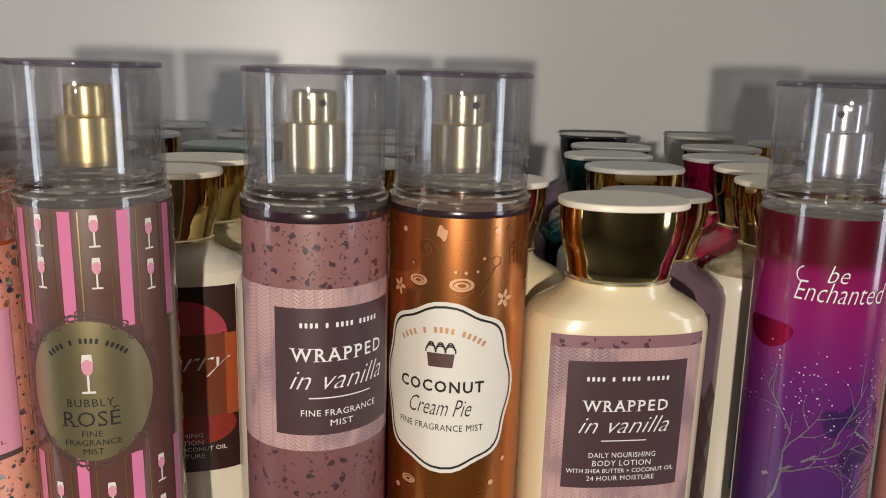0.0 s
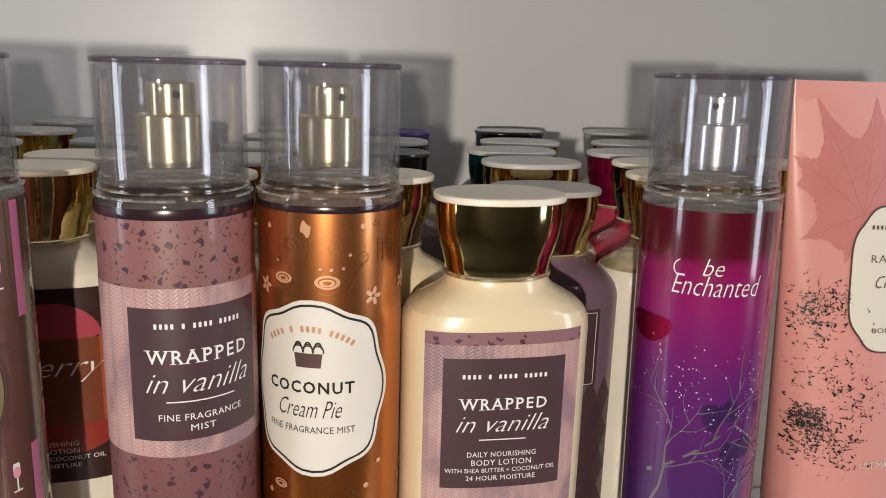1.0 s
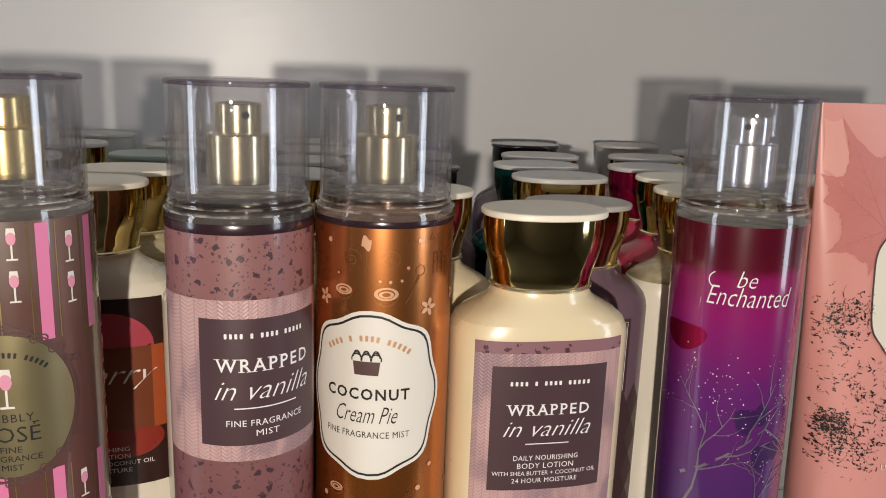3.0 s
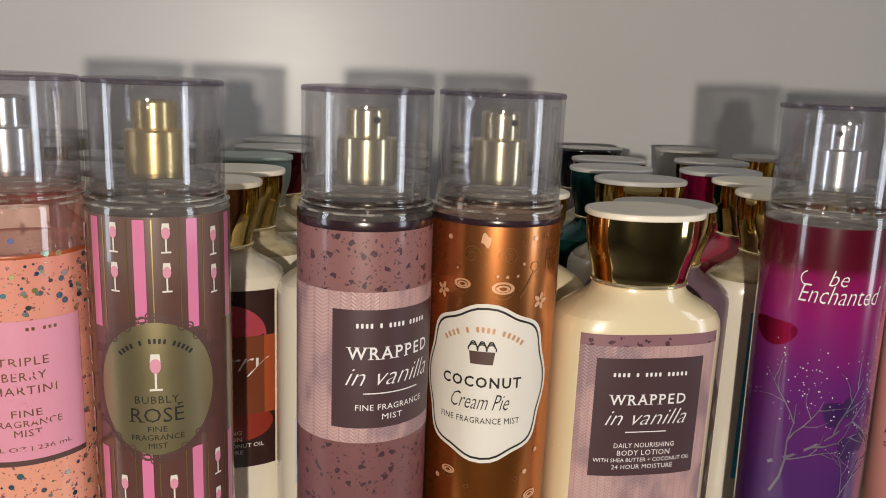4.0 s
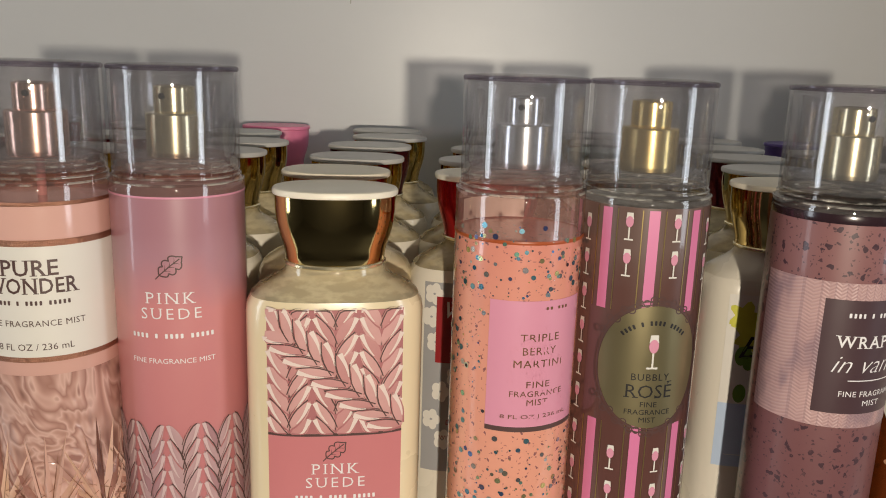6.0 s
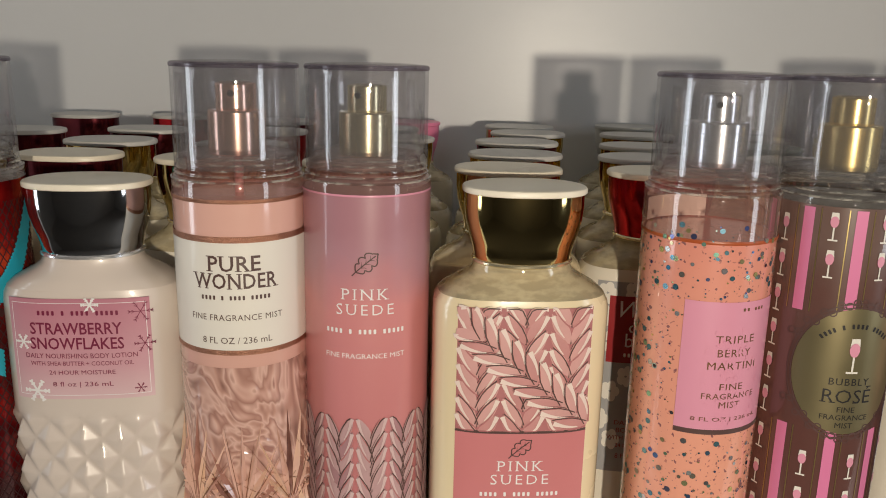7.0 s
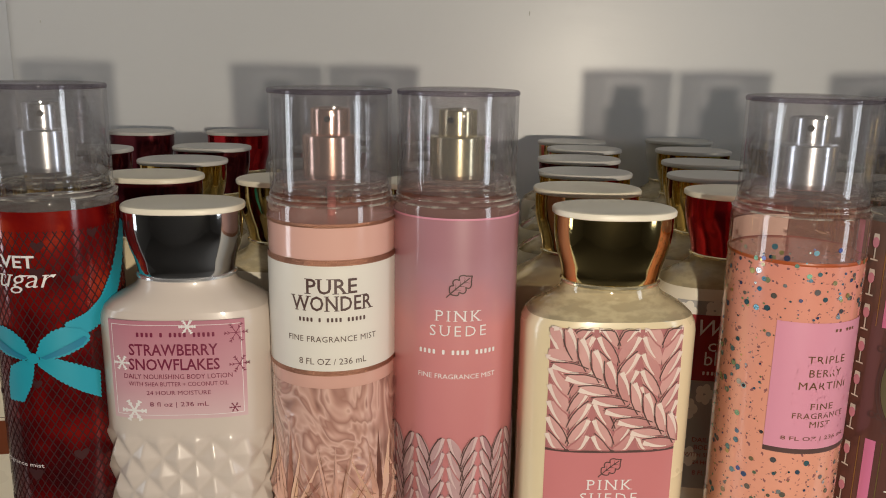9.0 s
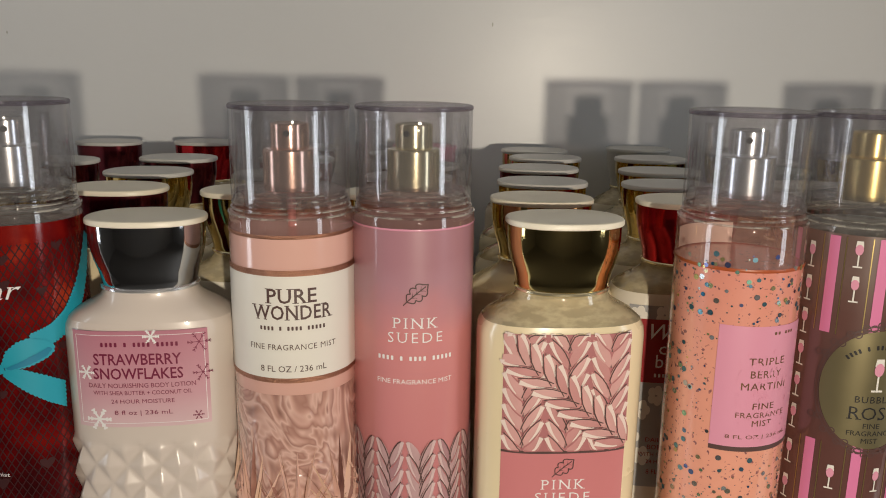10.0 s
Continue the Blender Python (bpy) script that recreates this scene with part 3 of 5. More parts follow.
def mist(x, y, turn, label, filling, metal, top=0.1590, spout=0.0, lean=0.0, glass=None):
    ob = thing("mist_bottle", pose(x, y, 0, 0, lean, turn), label, "spray bottle", "fragrance mist bottles on the shelf")
    part("body", shared(f"mist{top}", filling, lambda: mist_body(top)), filling, ob)
    part("neck", shared(f"neck{top}", glass or NECK_CLEAR, lambda: mist_neck(top)), glass or NECK_CLEAR, ob, "clear ringed plastic neck")
    # thin pale strips added as painted highlights on the pressed rings
    for k in range(5):
        zr, rr = 0.1622 + 0.0019 * k, (0.0237, 0.0226, 0.0222, 0.0214, 0.0205)[k]
        part("neck_ring", shared(f"neck_ring{k}", RING_GLINT, lambda: turned([(rr - 0.0003, zr), (rr + 0.0002, zr + 0.0002), (rr + 0.0002, zr + 0.0006), (rr - 0.0003, zr + 0.0009)], 64, False, False)), RING_GLINT, ob)
    c = part("cover", shared("cover", CAP_CLEAR, mist_cover), CAP_CLEAR, ob, "tall clear smoky plastic cover")
    part("inner_wall", shared("inside", CAP_CLEAR, cover_inside), CAP_CLEAR, c)
    part("rim", shared("rim", CAP_RIM, cover_rim), CAP_RIM, c)
    p = part("pump_collar", shared("pump_collar", metal, pump_collar), metal, ob, "metallic pump collar")
    n = part("nozzle", shared("nozzle", metal, nozzle), metal, p)
    n.rotation_euler = (0, 0, radians(spout))
    part("spray_hole", shared("hole", INK, spray_hole), INK, n)
    return ob


FINE_PRINT = {"brand_line", "lettering_bars", "scrollwork", "gem_dots", "label_wear", "net", "motif_relief", "line_relief", "branch_print", "cut_line", "outline", "label_edge"}


def letters_of(bm):
    """Splits a line of lettering into one bmesh a letter: its pieces that lie over one another across the line."""
    bm.verts.index_update()
    left, groups = set(bm.verts), []
    while left:
        stack, island = [left.pop()], []
        while stack:
            v = stack.pop()
            island.append(v)
            for e in v.link_edges:
                other = e.other_vert(v)
                if other in left:
                    left.remove(other)
                    stack.append(other)
        xs = [v.co.x for v in island]
        groups.append([min(xs), max(xs), island])
    joined = []
    for lo, hi, island in sorted(groups, key=lambda g: g[0] - g[1]):
        for g in joined:
            if min(hi, g[1]) - max(lo, g[0]) > 0.5 * (hi - lo):
                g[2].extend(island)
                break
        else:
            joined.append([lo, hi, list(island)])
    made = []
    for _, _, island in sorted(joined, key=lambda g: g[0]):
        one, twin = bmesh.new(), {}
        for v in sorted(island, key=lambda v: v.index):
            twin[v] = one.verts.new(v.co)
        for f in bm.faces:
            if f.verts[0] in twin:
                one.faces.new([twin[v] for v in f.verts])
        made.append(one)
    bm.free()
    return made


def printed(parent, items, on):
    """Lays printed pieces (name, bmesh, material, lift in tenths of a millimetre) on the surface of their thing."""
    for name, bm, material, lift in items:
        if name == "title":
            name, bm = "title_letter", letters_of(bm)
        for one in bm if isinstance(bm, list) else [bm]:
            ob = part(name, laid(one, on, lift * 0.0001), material, parent)
            if name in FINE_PRINT:
                tagged(ob, kind="stuff")



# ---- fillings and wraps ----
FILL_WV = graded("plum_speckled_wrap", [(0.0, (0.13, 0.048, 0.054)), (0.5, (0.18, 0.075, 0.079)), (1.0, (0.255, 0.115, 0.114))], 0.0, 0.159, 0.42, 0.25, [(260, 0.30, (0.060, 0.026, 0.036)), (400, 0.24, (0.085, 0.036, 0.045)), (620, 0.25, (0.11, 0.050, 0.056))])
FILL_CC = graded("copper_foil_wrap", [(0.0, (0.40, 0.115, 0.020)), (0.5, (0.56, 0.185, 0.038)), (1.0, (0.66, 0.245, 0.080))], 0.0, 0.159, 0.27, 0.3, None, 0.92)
FILL_BR = graded("brown_rose_filling", [(0.0, (0.125, 0.050, 0.043)), (0.6, (0.115, 0.048, 0.040)), (0.9, (0.125, 0.060, 0.050)), (1.0, (0.16, 0.10, 0.085))], 0.0, 0.159, 0.3, 0.9)
FILL_TB = graded("peach_glitter_filling", [(0.0, (0.80, 0.35, 0.245)), (0.5, (0.80, 0.36, 0.255)), (0.8, (0.79, 0.34, 0.25)), (1.0, (0.74, 0.29, 0.22))], 0.0, 0.159, 0.25, 0.9, [(330, 0.20, (0.28, 0.12, 0.12)), (620, 0.22, (0.50, 0.20, 0.16))])
FILL_SD = graded("pink_fading_wrap", [(0.0, (0.42, 0.16, 0.17)), (0.45, (0.56, 0.205, 0.215)), (0.82, (0.64, 0.250, 0.255)), (0.94, (0.45, 0.230, 0.275)), (1.0, (0.42, 0.205, 0.245))], 0.0, 0.159, 0.36, 0.45)
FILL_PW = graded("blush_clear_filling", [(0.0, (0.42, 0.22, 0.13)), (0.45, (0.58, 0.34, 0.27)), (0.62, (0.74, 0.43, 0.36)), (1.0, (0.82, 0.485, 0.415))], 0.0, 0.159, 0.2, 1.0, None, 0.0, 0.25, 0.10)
# orange-red glints and the shade towards the foot are put into the colour
FILL_VS = graded("deep_red_glow_filling", [(0.45, (0.030, 0.001, 0.002)), (0.60, (0.075, 0.002, 0.003)), (0.70, (0.150, 0.004, 0.004)), (0.80, (0.21, 0.008, 0.005)), (0.92, (0.40, 0.040, 0.013))], 0.0, 0.5, 0.14, 0.3, None, 0.0, 0.90)
FILL_BE = graded("violet_magenta_filling", [(0.0, (0.07, 0.024, 0.13)), (0.40, (0.078, 0.022, 0.140)), (0.66, (0.130, 0.018, 0.158)), (0.84, (0.265, 0.012, 0.138)), (0.925, (0.245, 0.009, 0.092)), (0.955, (0.10, 0.004, 0.018)), (1.0, (0.085, 0.003, 0.013))], 0.0, 0.159, 0.22, 1.0, None, 0.0, 0.10)

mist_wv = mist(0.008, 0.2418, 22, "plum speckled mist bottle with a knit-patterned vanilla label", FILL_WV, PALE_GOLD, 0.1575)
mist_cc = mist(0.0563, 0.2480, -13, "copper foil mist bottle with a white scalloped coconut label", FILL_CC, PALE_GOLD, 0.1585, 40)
mist_br = mist(-0.0629, 0.2480, 4, "brown mist bottle with pink stripes and small wine glasses", FILL_BR, WARM_GOLD, 0.1600, 180)
mist_tb = mist(-0.1091, 0.2465, 18, "peach glitter mist bottle with a worn pink label", FILL_TB, SILVER, 0.1470, -35, 0.0, NECK_PINK)
mist_sd = mist(-0.2352, 0.2480, 7, "dusty pink mist bottle with a braided pattern at the foot", FILL_SD, PALE_GOLD, 0.1590, -25, 0.0, NECK_PINK)
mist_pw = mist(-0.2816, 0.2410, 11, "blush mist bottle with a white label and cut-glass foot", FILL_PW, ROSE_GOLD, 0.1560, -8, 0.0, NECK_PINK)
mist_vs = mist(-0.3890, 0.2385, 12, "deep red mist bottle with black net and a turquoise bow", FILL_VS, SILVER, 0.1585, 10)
mist_be = mist(0.1922, 0.2459, -17, "violet and magenta mist bottle with silver branches", FILL_BE, SILVER, 0.1585, -20, -0.9)

lotion_wv = lotion(0.1130, 0.2460, 1, "cream lotion bottle with a knit-patterned plum label and gold cap", CAP_GOLD, LID_WHITE, CREAM)
lotion_ps = lotion(-0.1768, 0.2430, 7, "cream lotion bottle with a braided pink label and gold cap", CAP_GOLD, LID_WHITE, CREAM, SHOULDER)
lotion_ss = lotion(-0.3375, 0.2385, 9, "pearly quilted lotion bottle with pink snowflake label and chrome cap", CHROME, LID_WHITE, PEARL, drop=0.012, ring=SILVER, facets=True)

# Bottles of the rows behind: place, turn, cap, lid, filling, label, how much shorter.
lotion_berry = lotion(-0.0540, 0.3045, 4, "white lotion bottle with a dark red berry label", CAP_GOLD, LID_WHITE, CREAM_WHITE)
lotion_bloom = lotion(0.0075, 0.2895, 6, "white lotion bottle with a pale blue and yellow flower label", CAP_GOLD, LID_WHITE, CREAM_WHITE)
lotion_cherry = lotion(-0.1180, 0.2920, 4, "white lotion bottle with red and grey blossom label, red cap", CAP_RED, LID_WHITE, CREAM_WHITE, SHOULDER)
lotion_plum = lotion(0.1435, 0.2960, -3, "mauve faceted lotion bottle with a fine outlined label", CAP_GOLD, LID_DIM, MAUVE, None, 0.035)
lotion_far = lotion(-0.4480, 0.2750, 10, "white lotion bottle with a cream label and brown print", CAP_GOLD, LID_WHITE, CREAM_WHITE)
BEHIND = [
    (0.0740, 0.2900, 3, CAP_GOLD, LID_WHITE, CREAM), (0.0830, 0.3680, -2, CAP_BLACK, CAP_BLACK, MAUVE), (0.0900, 0.4240, 2, CAP_GOLD, LID_DIM, CREAM), (0.1000, 0.4820, 0, CAP_PURPLE, CAP_PURPLE, MAUVE),
    (0.1480, 0.3360, 0, CAP_GOLD, LID_DIM, CREAM_WHITE), (0.1500, 0.3820, 2, CAP_TEAL, LID_DIM, CAP_TEAL), (0.1660, 0.4280, -2, CAP_GOLD, LID_DIM, CREAM_WHITE), (0.1760, 0.4950, 0, CAP_BLACK, CAP_BLACK, MAUVE),
    (0.2010, 0.2950, -4, CAP_GOLD, LID_WHITE, CREAM_WHITE), (0.2120, 0.3780, 3, CAP_MAGENTA, LID_DIM, RED_LOTION), (0.2320, 0.4280, -2, CAP_GOLD, LID_DIM, CREAM_WHITE), (0.2530, 0.5060, 0, CAP_GREY, CAP_GREY, CREAM_WHITE),
    (0.2100, 0.3360, 2, CAP_GOLD, LID_WHITE, RED_LOTION), (0.2890, 0.4620, 0, CAP_GOLD, LID_DIM, CREAM_WHITE), (0.2800, 0.3950, 0, CAP_GOLD, LID_DIM, CREAM_WHITE), (0.2850, 0.3350, 0, CAP_GOLD, LID_WHITE, CREAM_WHITE),
    (0.0210, 0.3380, 3, CAP_GOLD, LID_DIM, CREAM_WHITE), (0.0280, 0.3880, 2, CAP_MAROON, LID_DIM, CREAM_WHITE), (0.0350, 0.4380, 1, CAP_GOLD, LID_DIM, CREAM_WHITE), (0.0400, 0.4880, 0, CAP_GOLD, LID_DIM, CREAM_WHITE),
    (-0.0460, 0.3440, 2, CAP_GOLD, LID_WHITE, CREAM_WHITE), (-0.0440, 0.4020, 0, CAP_GREEN, CAP_GREEN, CREAM_WHITE), (-0.0340, 0.4500, 2, CAP_MAROON, LID_DIM, CREAM_WHITE), (-0.0330, 0.4970, 0, CAP_GOLD, LID_DIM, CREAM_WHITE),
    (-0.1160, 0.3400, 2, CAP_GOLD, LID_DIM, CREAM_WHITE), (-0.1090, 0.3920, 0, CAP_GOLD, LID_DIM, CREAM_WHITE), (-0.1010, 0.4540, 0, CAP_GOLD, LID_DIM, CREAM_WHITE), (-0.0970, 0.5160, 0, CAP_GREY, CAP_GREY, CREAM_WHITE),
    (-0.1820, 0.2900, 0, CAP_GOLD, LID_WHITE, CREAM), (-0.1780, 0.3410, 0, CAP_GOLD, LID_DIM, CREAM_WHITE), (-0.1760, 0.3960, 2, CAP_MAROON, LID_DIM, CREAM_WHITE), (-0.1680, 0.4490, 0, CAP_GOLD, LID_DIM, CREAM_WHITE), (-0.1720, 0.4920, 0, CAP_GOLD, LID_DIM, CREAM_WHITE),
    (-0.2480, 0.2960, 0, CAP_GOLD, LID_WHITE, CREAM_WHITE), (-0.2460, 0.3500, 0, CAP_GOLD, LID_DIM, CREAM_WHITE), (-0.2440, 0.4000, 0, CAP_GOLD, LID_DIM, CREAM_WHITE), (-0.2580, 0.4550, 0, CAP_GREY, CAP_GREY, CREAM_WHITE), (-0.2480, 0.5060, 0, CAP_PINK, CAP_PINK, CREAM_WHITE),
    (-0.3120, 0.2940, 2, CAP_GOLD, LID_WHITE, CREAM_WHITE), (-0.3140, 0.3500, 0, CAP_GOLD, LID_DIM, CREAM_WHITE), (-0.3200, 0.4200, 0, CAP_RED, LID_DIM, CREAM_WHITE), (-0.3300, 0.4900, 0, CAP_MAROON, LID_DIM, CREAM_WHITE),
    (-0.3740, 0.2950, 0, CAP_MAROON, LID_WHITE, CREAM), (-0.3820, 0.3500, 2, CAP_GOLD, LID_DIM, CREAM_WHITE), (-0.3890, 0.4120, 0, CAP_MAROON, LID_DIM, CREAM_WHITE), (-0.4050, 0.5100, 0, CAP_RED, LID_DIM, CREAM_WHITE),
    (-0.4510, 0.3900, 0, CAP_MAROON, LID_DIM, CREAM_WHITE), (-0.4700, 0.4970, 0, CAP_MAROON, LID_DIM, CREAM_WHITE), (-0.4520, 0.3350, 0, CAP_GOLD, LID_DIM, CREAM_WHITE),
]
WORD = {"cap_gold": "gold", "cap_black": "black", "cap_purple": "violet", "cap_teal": "dark teal", "cap_magenta": "magenta", "cap_grey": "grey", "cap_maroon": "maroon", "cap_sage": "sage green", "cap_pink": "pink", "cap_red": "red"}
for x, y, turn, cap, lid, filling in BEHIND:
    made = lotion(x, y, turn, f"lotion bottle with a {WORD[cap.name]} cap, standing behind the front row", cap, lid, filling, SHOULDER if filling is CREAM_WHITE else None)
    if (x, y) == (0.2010, 0.2950):
        part("label", laid(sheet(-0.0185, -0.0140, 0.03, 0.110, 4), LOTION), CYAN, made, "cyan label edge")


# ---- prints and labels, bottle by bottle ----
rnd = random.Random(7)


def deg(a):
    return MIST_R * radians(a)


def strand(parent, on, materials, shiny, cx, y, side, w, h, fat, turn, about, limits, lift):
    """One rope lobe of a braid, with a dark thread along it, turned about a point and held within the limits."""
    c, s = math.cos(turn), math.sin(turn)

    def put(x, z):
        dx, dz = x - about[0], z - about[1]
        px, pz = about[0] + dx * c - dz * s, about[1] + dx * s + dz * c
        return min(max(px, limits[0]), limits[1]), min(max(pz, limits[2]), limits[3] + (limits[4] if len(limits) > 4 else 0.0))
    mid = put(cx + side * w / 2, y + h / 2)
    if not (limits[0] < mid[0] < limits[1] and limits[2] < mid[1] < limits[3]):
        return
    a, b = Vector((cx, y)), Vector((cx + side * w, y + h))
    d = (b - a).normalized()
    nn = Vector((-d.y, d.x)) * side
    n = 8
    bm = bmesh.new()
    one = [bm.verts.new((*put(*(a + (b - a) * (k / n) + nn * fat * math.sin(math.pi * k / n) ** 0.8)), 0)) for k in range(n + 1)]
    mids = [bm.verts.new((*put(*(a + (b - a) * (k / n) + nn * fat * 0.1)), 0)) for k in range(n + 1)]
    two = [bm.verts.new((*put(*(a + (b - a) * (k / n) - nn * fat * 0.8 * math.sin(math.pi * k / n) ** 0.7)), 0)) for k in range(n + 1)]
    for p, q in ((one, mids), (mids, two)):
        for k in range(n):
            bm.faces.new((p[k], p[k + 1], q[k + 1], q[k]))
    for v in laid(bm, on, lift).verts:
        if v in mids[2:-1]:
            v.co += Vector((v.co.x, v.co.y, 0)).normalized() * 0.00025
    ob = part("strand", bm, rnd.choice(materials), parent)
    shine = [put(*(a + (b - a) * t - nn * fat * 0.35 * math.sin(math.pi * t))) for t in (0.95, 0.85, 0.72, 0.58, 0.42, 0.28)]
    part("shine", laid(stroke(shine, fat * 0.62, None, True), on, lift + 0.00026), shiny, ob)
    if rnd.random() < 0.75:
        line = [put(*(a + (b - a) * t + nn * fat * (0.35 + 0.45 * math.sin(math.pi * t)))) for t in (0.05, 0.25, 0.45, 0.65, 0.85, 1.0)]
        part("thread", laid(stroke(line, 0.00042), on, lift + 0.00032), BROWN_INK, ob)
        if rnd.random() < 0.7:
            part("thread", laid(stroke([(x + 0.0006 * side * nn.x, z + 0.0007) for x, z in line[1:-1]], 0.00028, None, True), on, lift + 0.00032), BROWN_INK, ob)
    if rnd.random() < 0.8:
        fold = [put(*(a + (b - a) * t - nn * fat * (0.62 * math.sin(math.pi * t) ** 0.7))) for t in (0.06, 0.2, 0.35, 0.5, 0.65, 0.8)]
        part("fold_shade", laid(stroke(fold, fat * 0.22, None, True), on, lift + 0.0003), BRAID_BASE, ob)


def braid(parent, on, limits, columns, step, w, h, fat, materials, shiny, extra=None):
    for cx in columns:
        y = limits[2] - h
        while y < limits[3]:
            for side in (-1, 1):
                strand(parent, on, materials, shiny, cx, y, side, w, h, fat, 0.0, (0, 0), limits, 0.00005)
            y += step
    if extra:
        (cx, cz), turn, count = extra
        for k in range(-count, count):
            for side in (-1, 1):
                strand(parent, on, materials, shiny, cx, cz + k * step, side, w, h, fat * 1.1, turn, (cx, cz), limits, 0.0005)


def leaf_mark(u, v, size, bm=None):
    """An oak leaf in outline: rounded lobes either side of a rising midrib, with a stem and side veins."""
    bm = bm or bmesh.new()
    ax, ay = math.cos(0.70), math.sin(0.70)

    def at(t, w):
        x = -size + 2.2 * size * t
        return u + x * ax - w * ay, v + x * ay + w * ax
    for side in (-1, 1):
        edge = []
        for k in range(37):
            t = k / 36
            w = size * (0.16 + 0.44 * math.sin(math.pi * min(1.0, 0.08 + 0.92 * t) ** 1.15) ** 0.8) * (0.58 + 0.52 * abs(math.sin(3.5 * math.pi * t + 0.2))) * min(1.0, 7 * (1 - t)) * min(1.0, 0.25 + 5 * t)
            edge.append(at(t - 0.02 * math.sin(7 * math.pi * t), side * w))
        stroke(edge, size * 0.10, bm)
        for t in (0.22, 0.42, 0.62):
            stroke([at(t, 0), at(t + 0.10, side * size * 0.16), at(t + 0.15, side * size * 0.34)], size * 0.06, bm, True)
    return stroke([at(-0.20, -size * 0.05), at(0.0, 0), at(0.45, size * 0.03), at(0.88, 0)], size * 0.09, bm)


def snowflake(u, v, r, bm=None, width=0.0004):
    bm = bm or bmesh.new()
    for k in range(6):
        a = math.pi * k / 3
        stroke([(u, v), (u + r * math.cos(a), v + r * math.sin(a))], width, bm)
        for q in (0.5, 0.78):
            for s in (-0.6, 0.6):
                x, y = u + r * q * math.cos(a), v + r * q * math.sin(a)
                stroke([(x, y), (x + r * 0.26 * math.cos(a + s), y + r * 0.26 * math.sin(a + s))], width * 0.8, bm)
    return bm


def line_of(u0, u1, v, width, n=16):
    return stroke([(u0 + (u1 - u0) * k / n, v) for k in range(n + 1)], width)


def frame_lines(u0, u1, v0, v1, width):
    bm = bmesh.new()
    for a, b in (((u0, v0), (u1, v0)), ((u1, v0), (u1, v1)), ((u1, v1), (u0, v1)), ((u0, v1), (u0, v0))):
        stroke([(a[0] + (b[0] - a[0]) * k / 14, a[1] + (b[1] - a[1]) * k / 14) for k in range(15)], width, bm)
    return bm


# plum speckled mist
part("liquid_line", turned([(0.02385, 0.1572), (0.0240, 0.1580), (0.0240, 0.1598), (0.02385, 0.1604)], 64, False, False), PLUM_LINE, mist_wv, "dark liquid edge")
z0, z1 = 0.089, 0.131
hz = z1 - z0
printed(mist_wv, [
    ("knit_band", sheet(-0.045, 0.045, 0.0835, 0.1370, 60), KNIT, 0),
    ("label", sheet(-0.0213, 0.0213, z0, z1, 28), LABEL_PLUM, 1.0),
    ("brand_line", bars(0, z1 - 0.13 * hz, 0.027, 0.0018, 17, 0, (4, 6, 11)), WHITE_INK, 2),
    ("title", words("WRAPPED", 0, z1 - 0.36 * hz, 0.0318, 0.0044, 0, 0.012, 0, 1.25, 0.13), WHITE_INK, 2),
    ("script", words("in vanilla", 0, z1 - 0.555 * hz, 0.0330, 0.0064, 0.45, -0.012), WHITE_INK, 2),
    ("rule", line_of(-0.0105, 0.0105, z1 - 0.70 * hz, 0.0004), WHITE_INK, 2),
    ("lettering", words("FINE FRAGRANCE", 0, z1 - 0.82 * hz, 0.0260, 0.0021, 0, 0.0, 0, 1.08), WHITE_INK, 2),
    ("lettering", words("MIST", 0, z1 - 0.905 * hz, 0.0076, 0.0021, 0, 0.0, 0, 1.08), WHITE_INK, 2),
], MIST)


# copper mist
def scallop(a, b):
    def at(t):
        c, s = math.cos(t), math.sin(t)
        k = 1.0 + 0.035 * math.cos(8 * t)
        return a * k * math.copysign(abs(c) ** 0.80, c), b * k * math.copysign(abs(s) ** 0.92, s)
    return at


def bun(u, v, s):
    bm = sheet(-1, 1, -0.75, 0.2, 10, 2)
    for p in bm.verts:
        p.co.x, p.co.y = u + p.co.x * s * (0.9 + 0.13 * p.co.y), v + p.co.y * s
    return bm


def whip(u, v, s):
    bm = bmesh.new()
    for k in (-0.62, 0, 0.62):
        for j in range(3):
            stroke(arc(u + k * s, v + (0.25 + 0.2 * j) * s, (0.34 - 0.09 * j) * s, 200, -20, 8), 0.09 * s, bm)
    return bm


mid = 0.1008
printed(mist_cc, [
    ("label", disc(-0.0012, mid, scallop(0.0252, 0.0290), 72, 8), LABEL_WHITE, 1),
    ("label_border", disc(-0.0012, mid, scallop(0.0240, 0.0277), 72, 1, None, 0.972), INK, 2),
    ("brand_line", bars(-0.0024, mid + 0.0205, 0.032, 0.0022, 17, 0.024, (4, 6, 11)), PEACH_INK, 2),
    ("cake_base", bun(-0.0024, mid + 0.0115, 0.0050), BROWN_INK, 2),
    ("cake_cream", whip(-0.0024, mid + 0.0120, 0.0052), INK, 2.5),
    ("title", words("COCONUT", -0.0024, mid + 0.0010, 0.0295, 0.0041, 0, 0.022, 0, 1.2), INK, 2),
    ("script", words("Cream Pie", -0.0024, mid - 0.0063, 0.0215, 0.0060, 0.45, -0.008), INK, 2),
    ("lettering", words("FINE FRAGRANCE MIST", -0.0024, mid - 0.0135, 0.0300, 0.0023, 0, 0.0, 0, 1.08), INK, 2),
], MIST)
relief, dark_relief = bmesh.new(), bmesh.new()


def star(u, v, r, bm):
    stroke([(u + r * (1.0 if k % 2 else 0.45) * math.sin(0.6283 * k), v + r * (1.0 if k % 2 else 0.45) * math.cos(0.6283 * k)) for k in range(11)], 0.00035, bm)


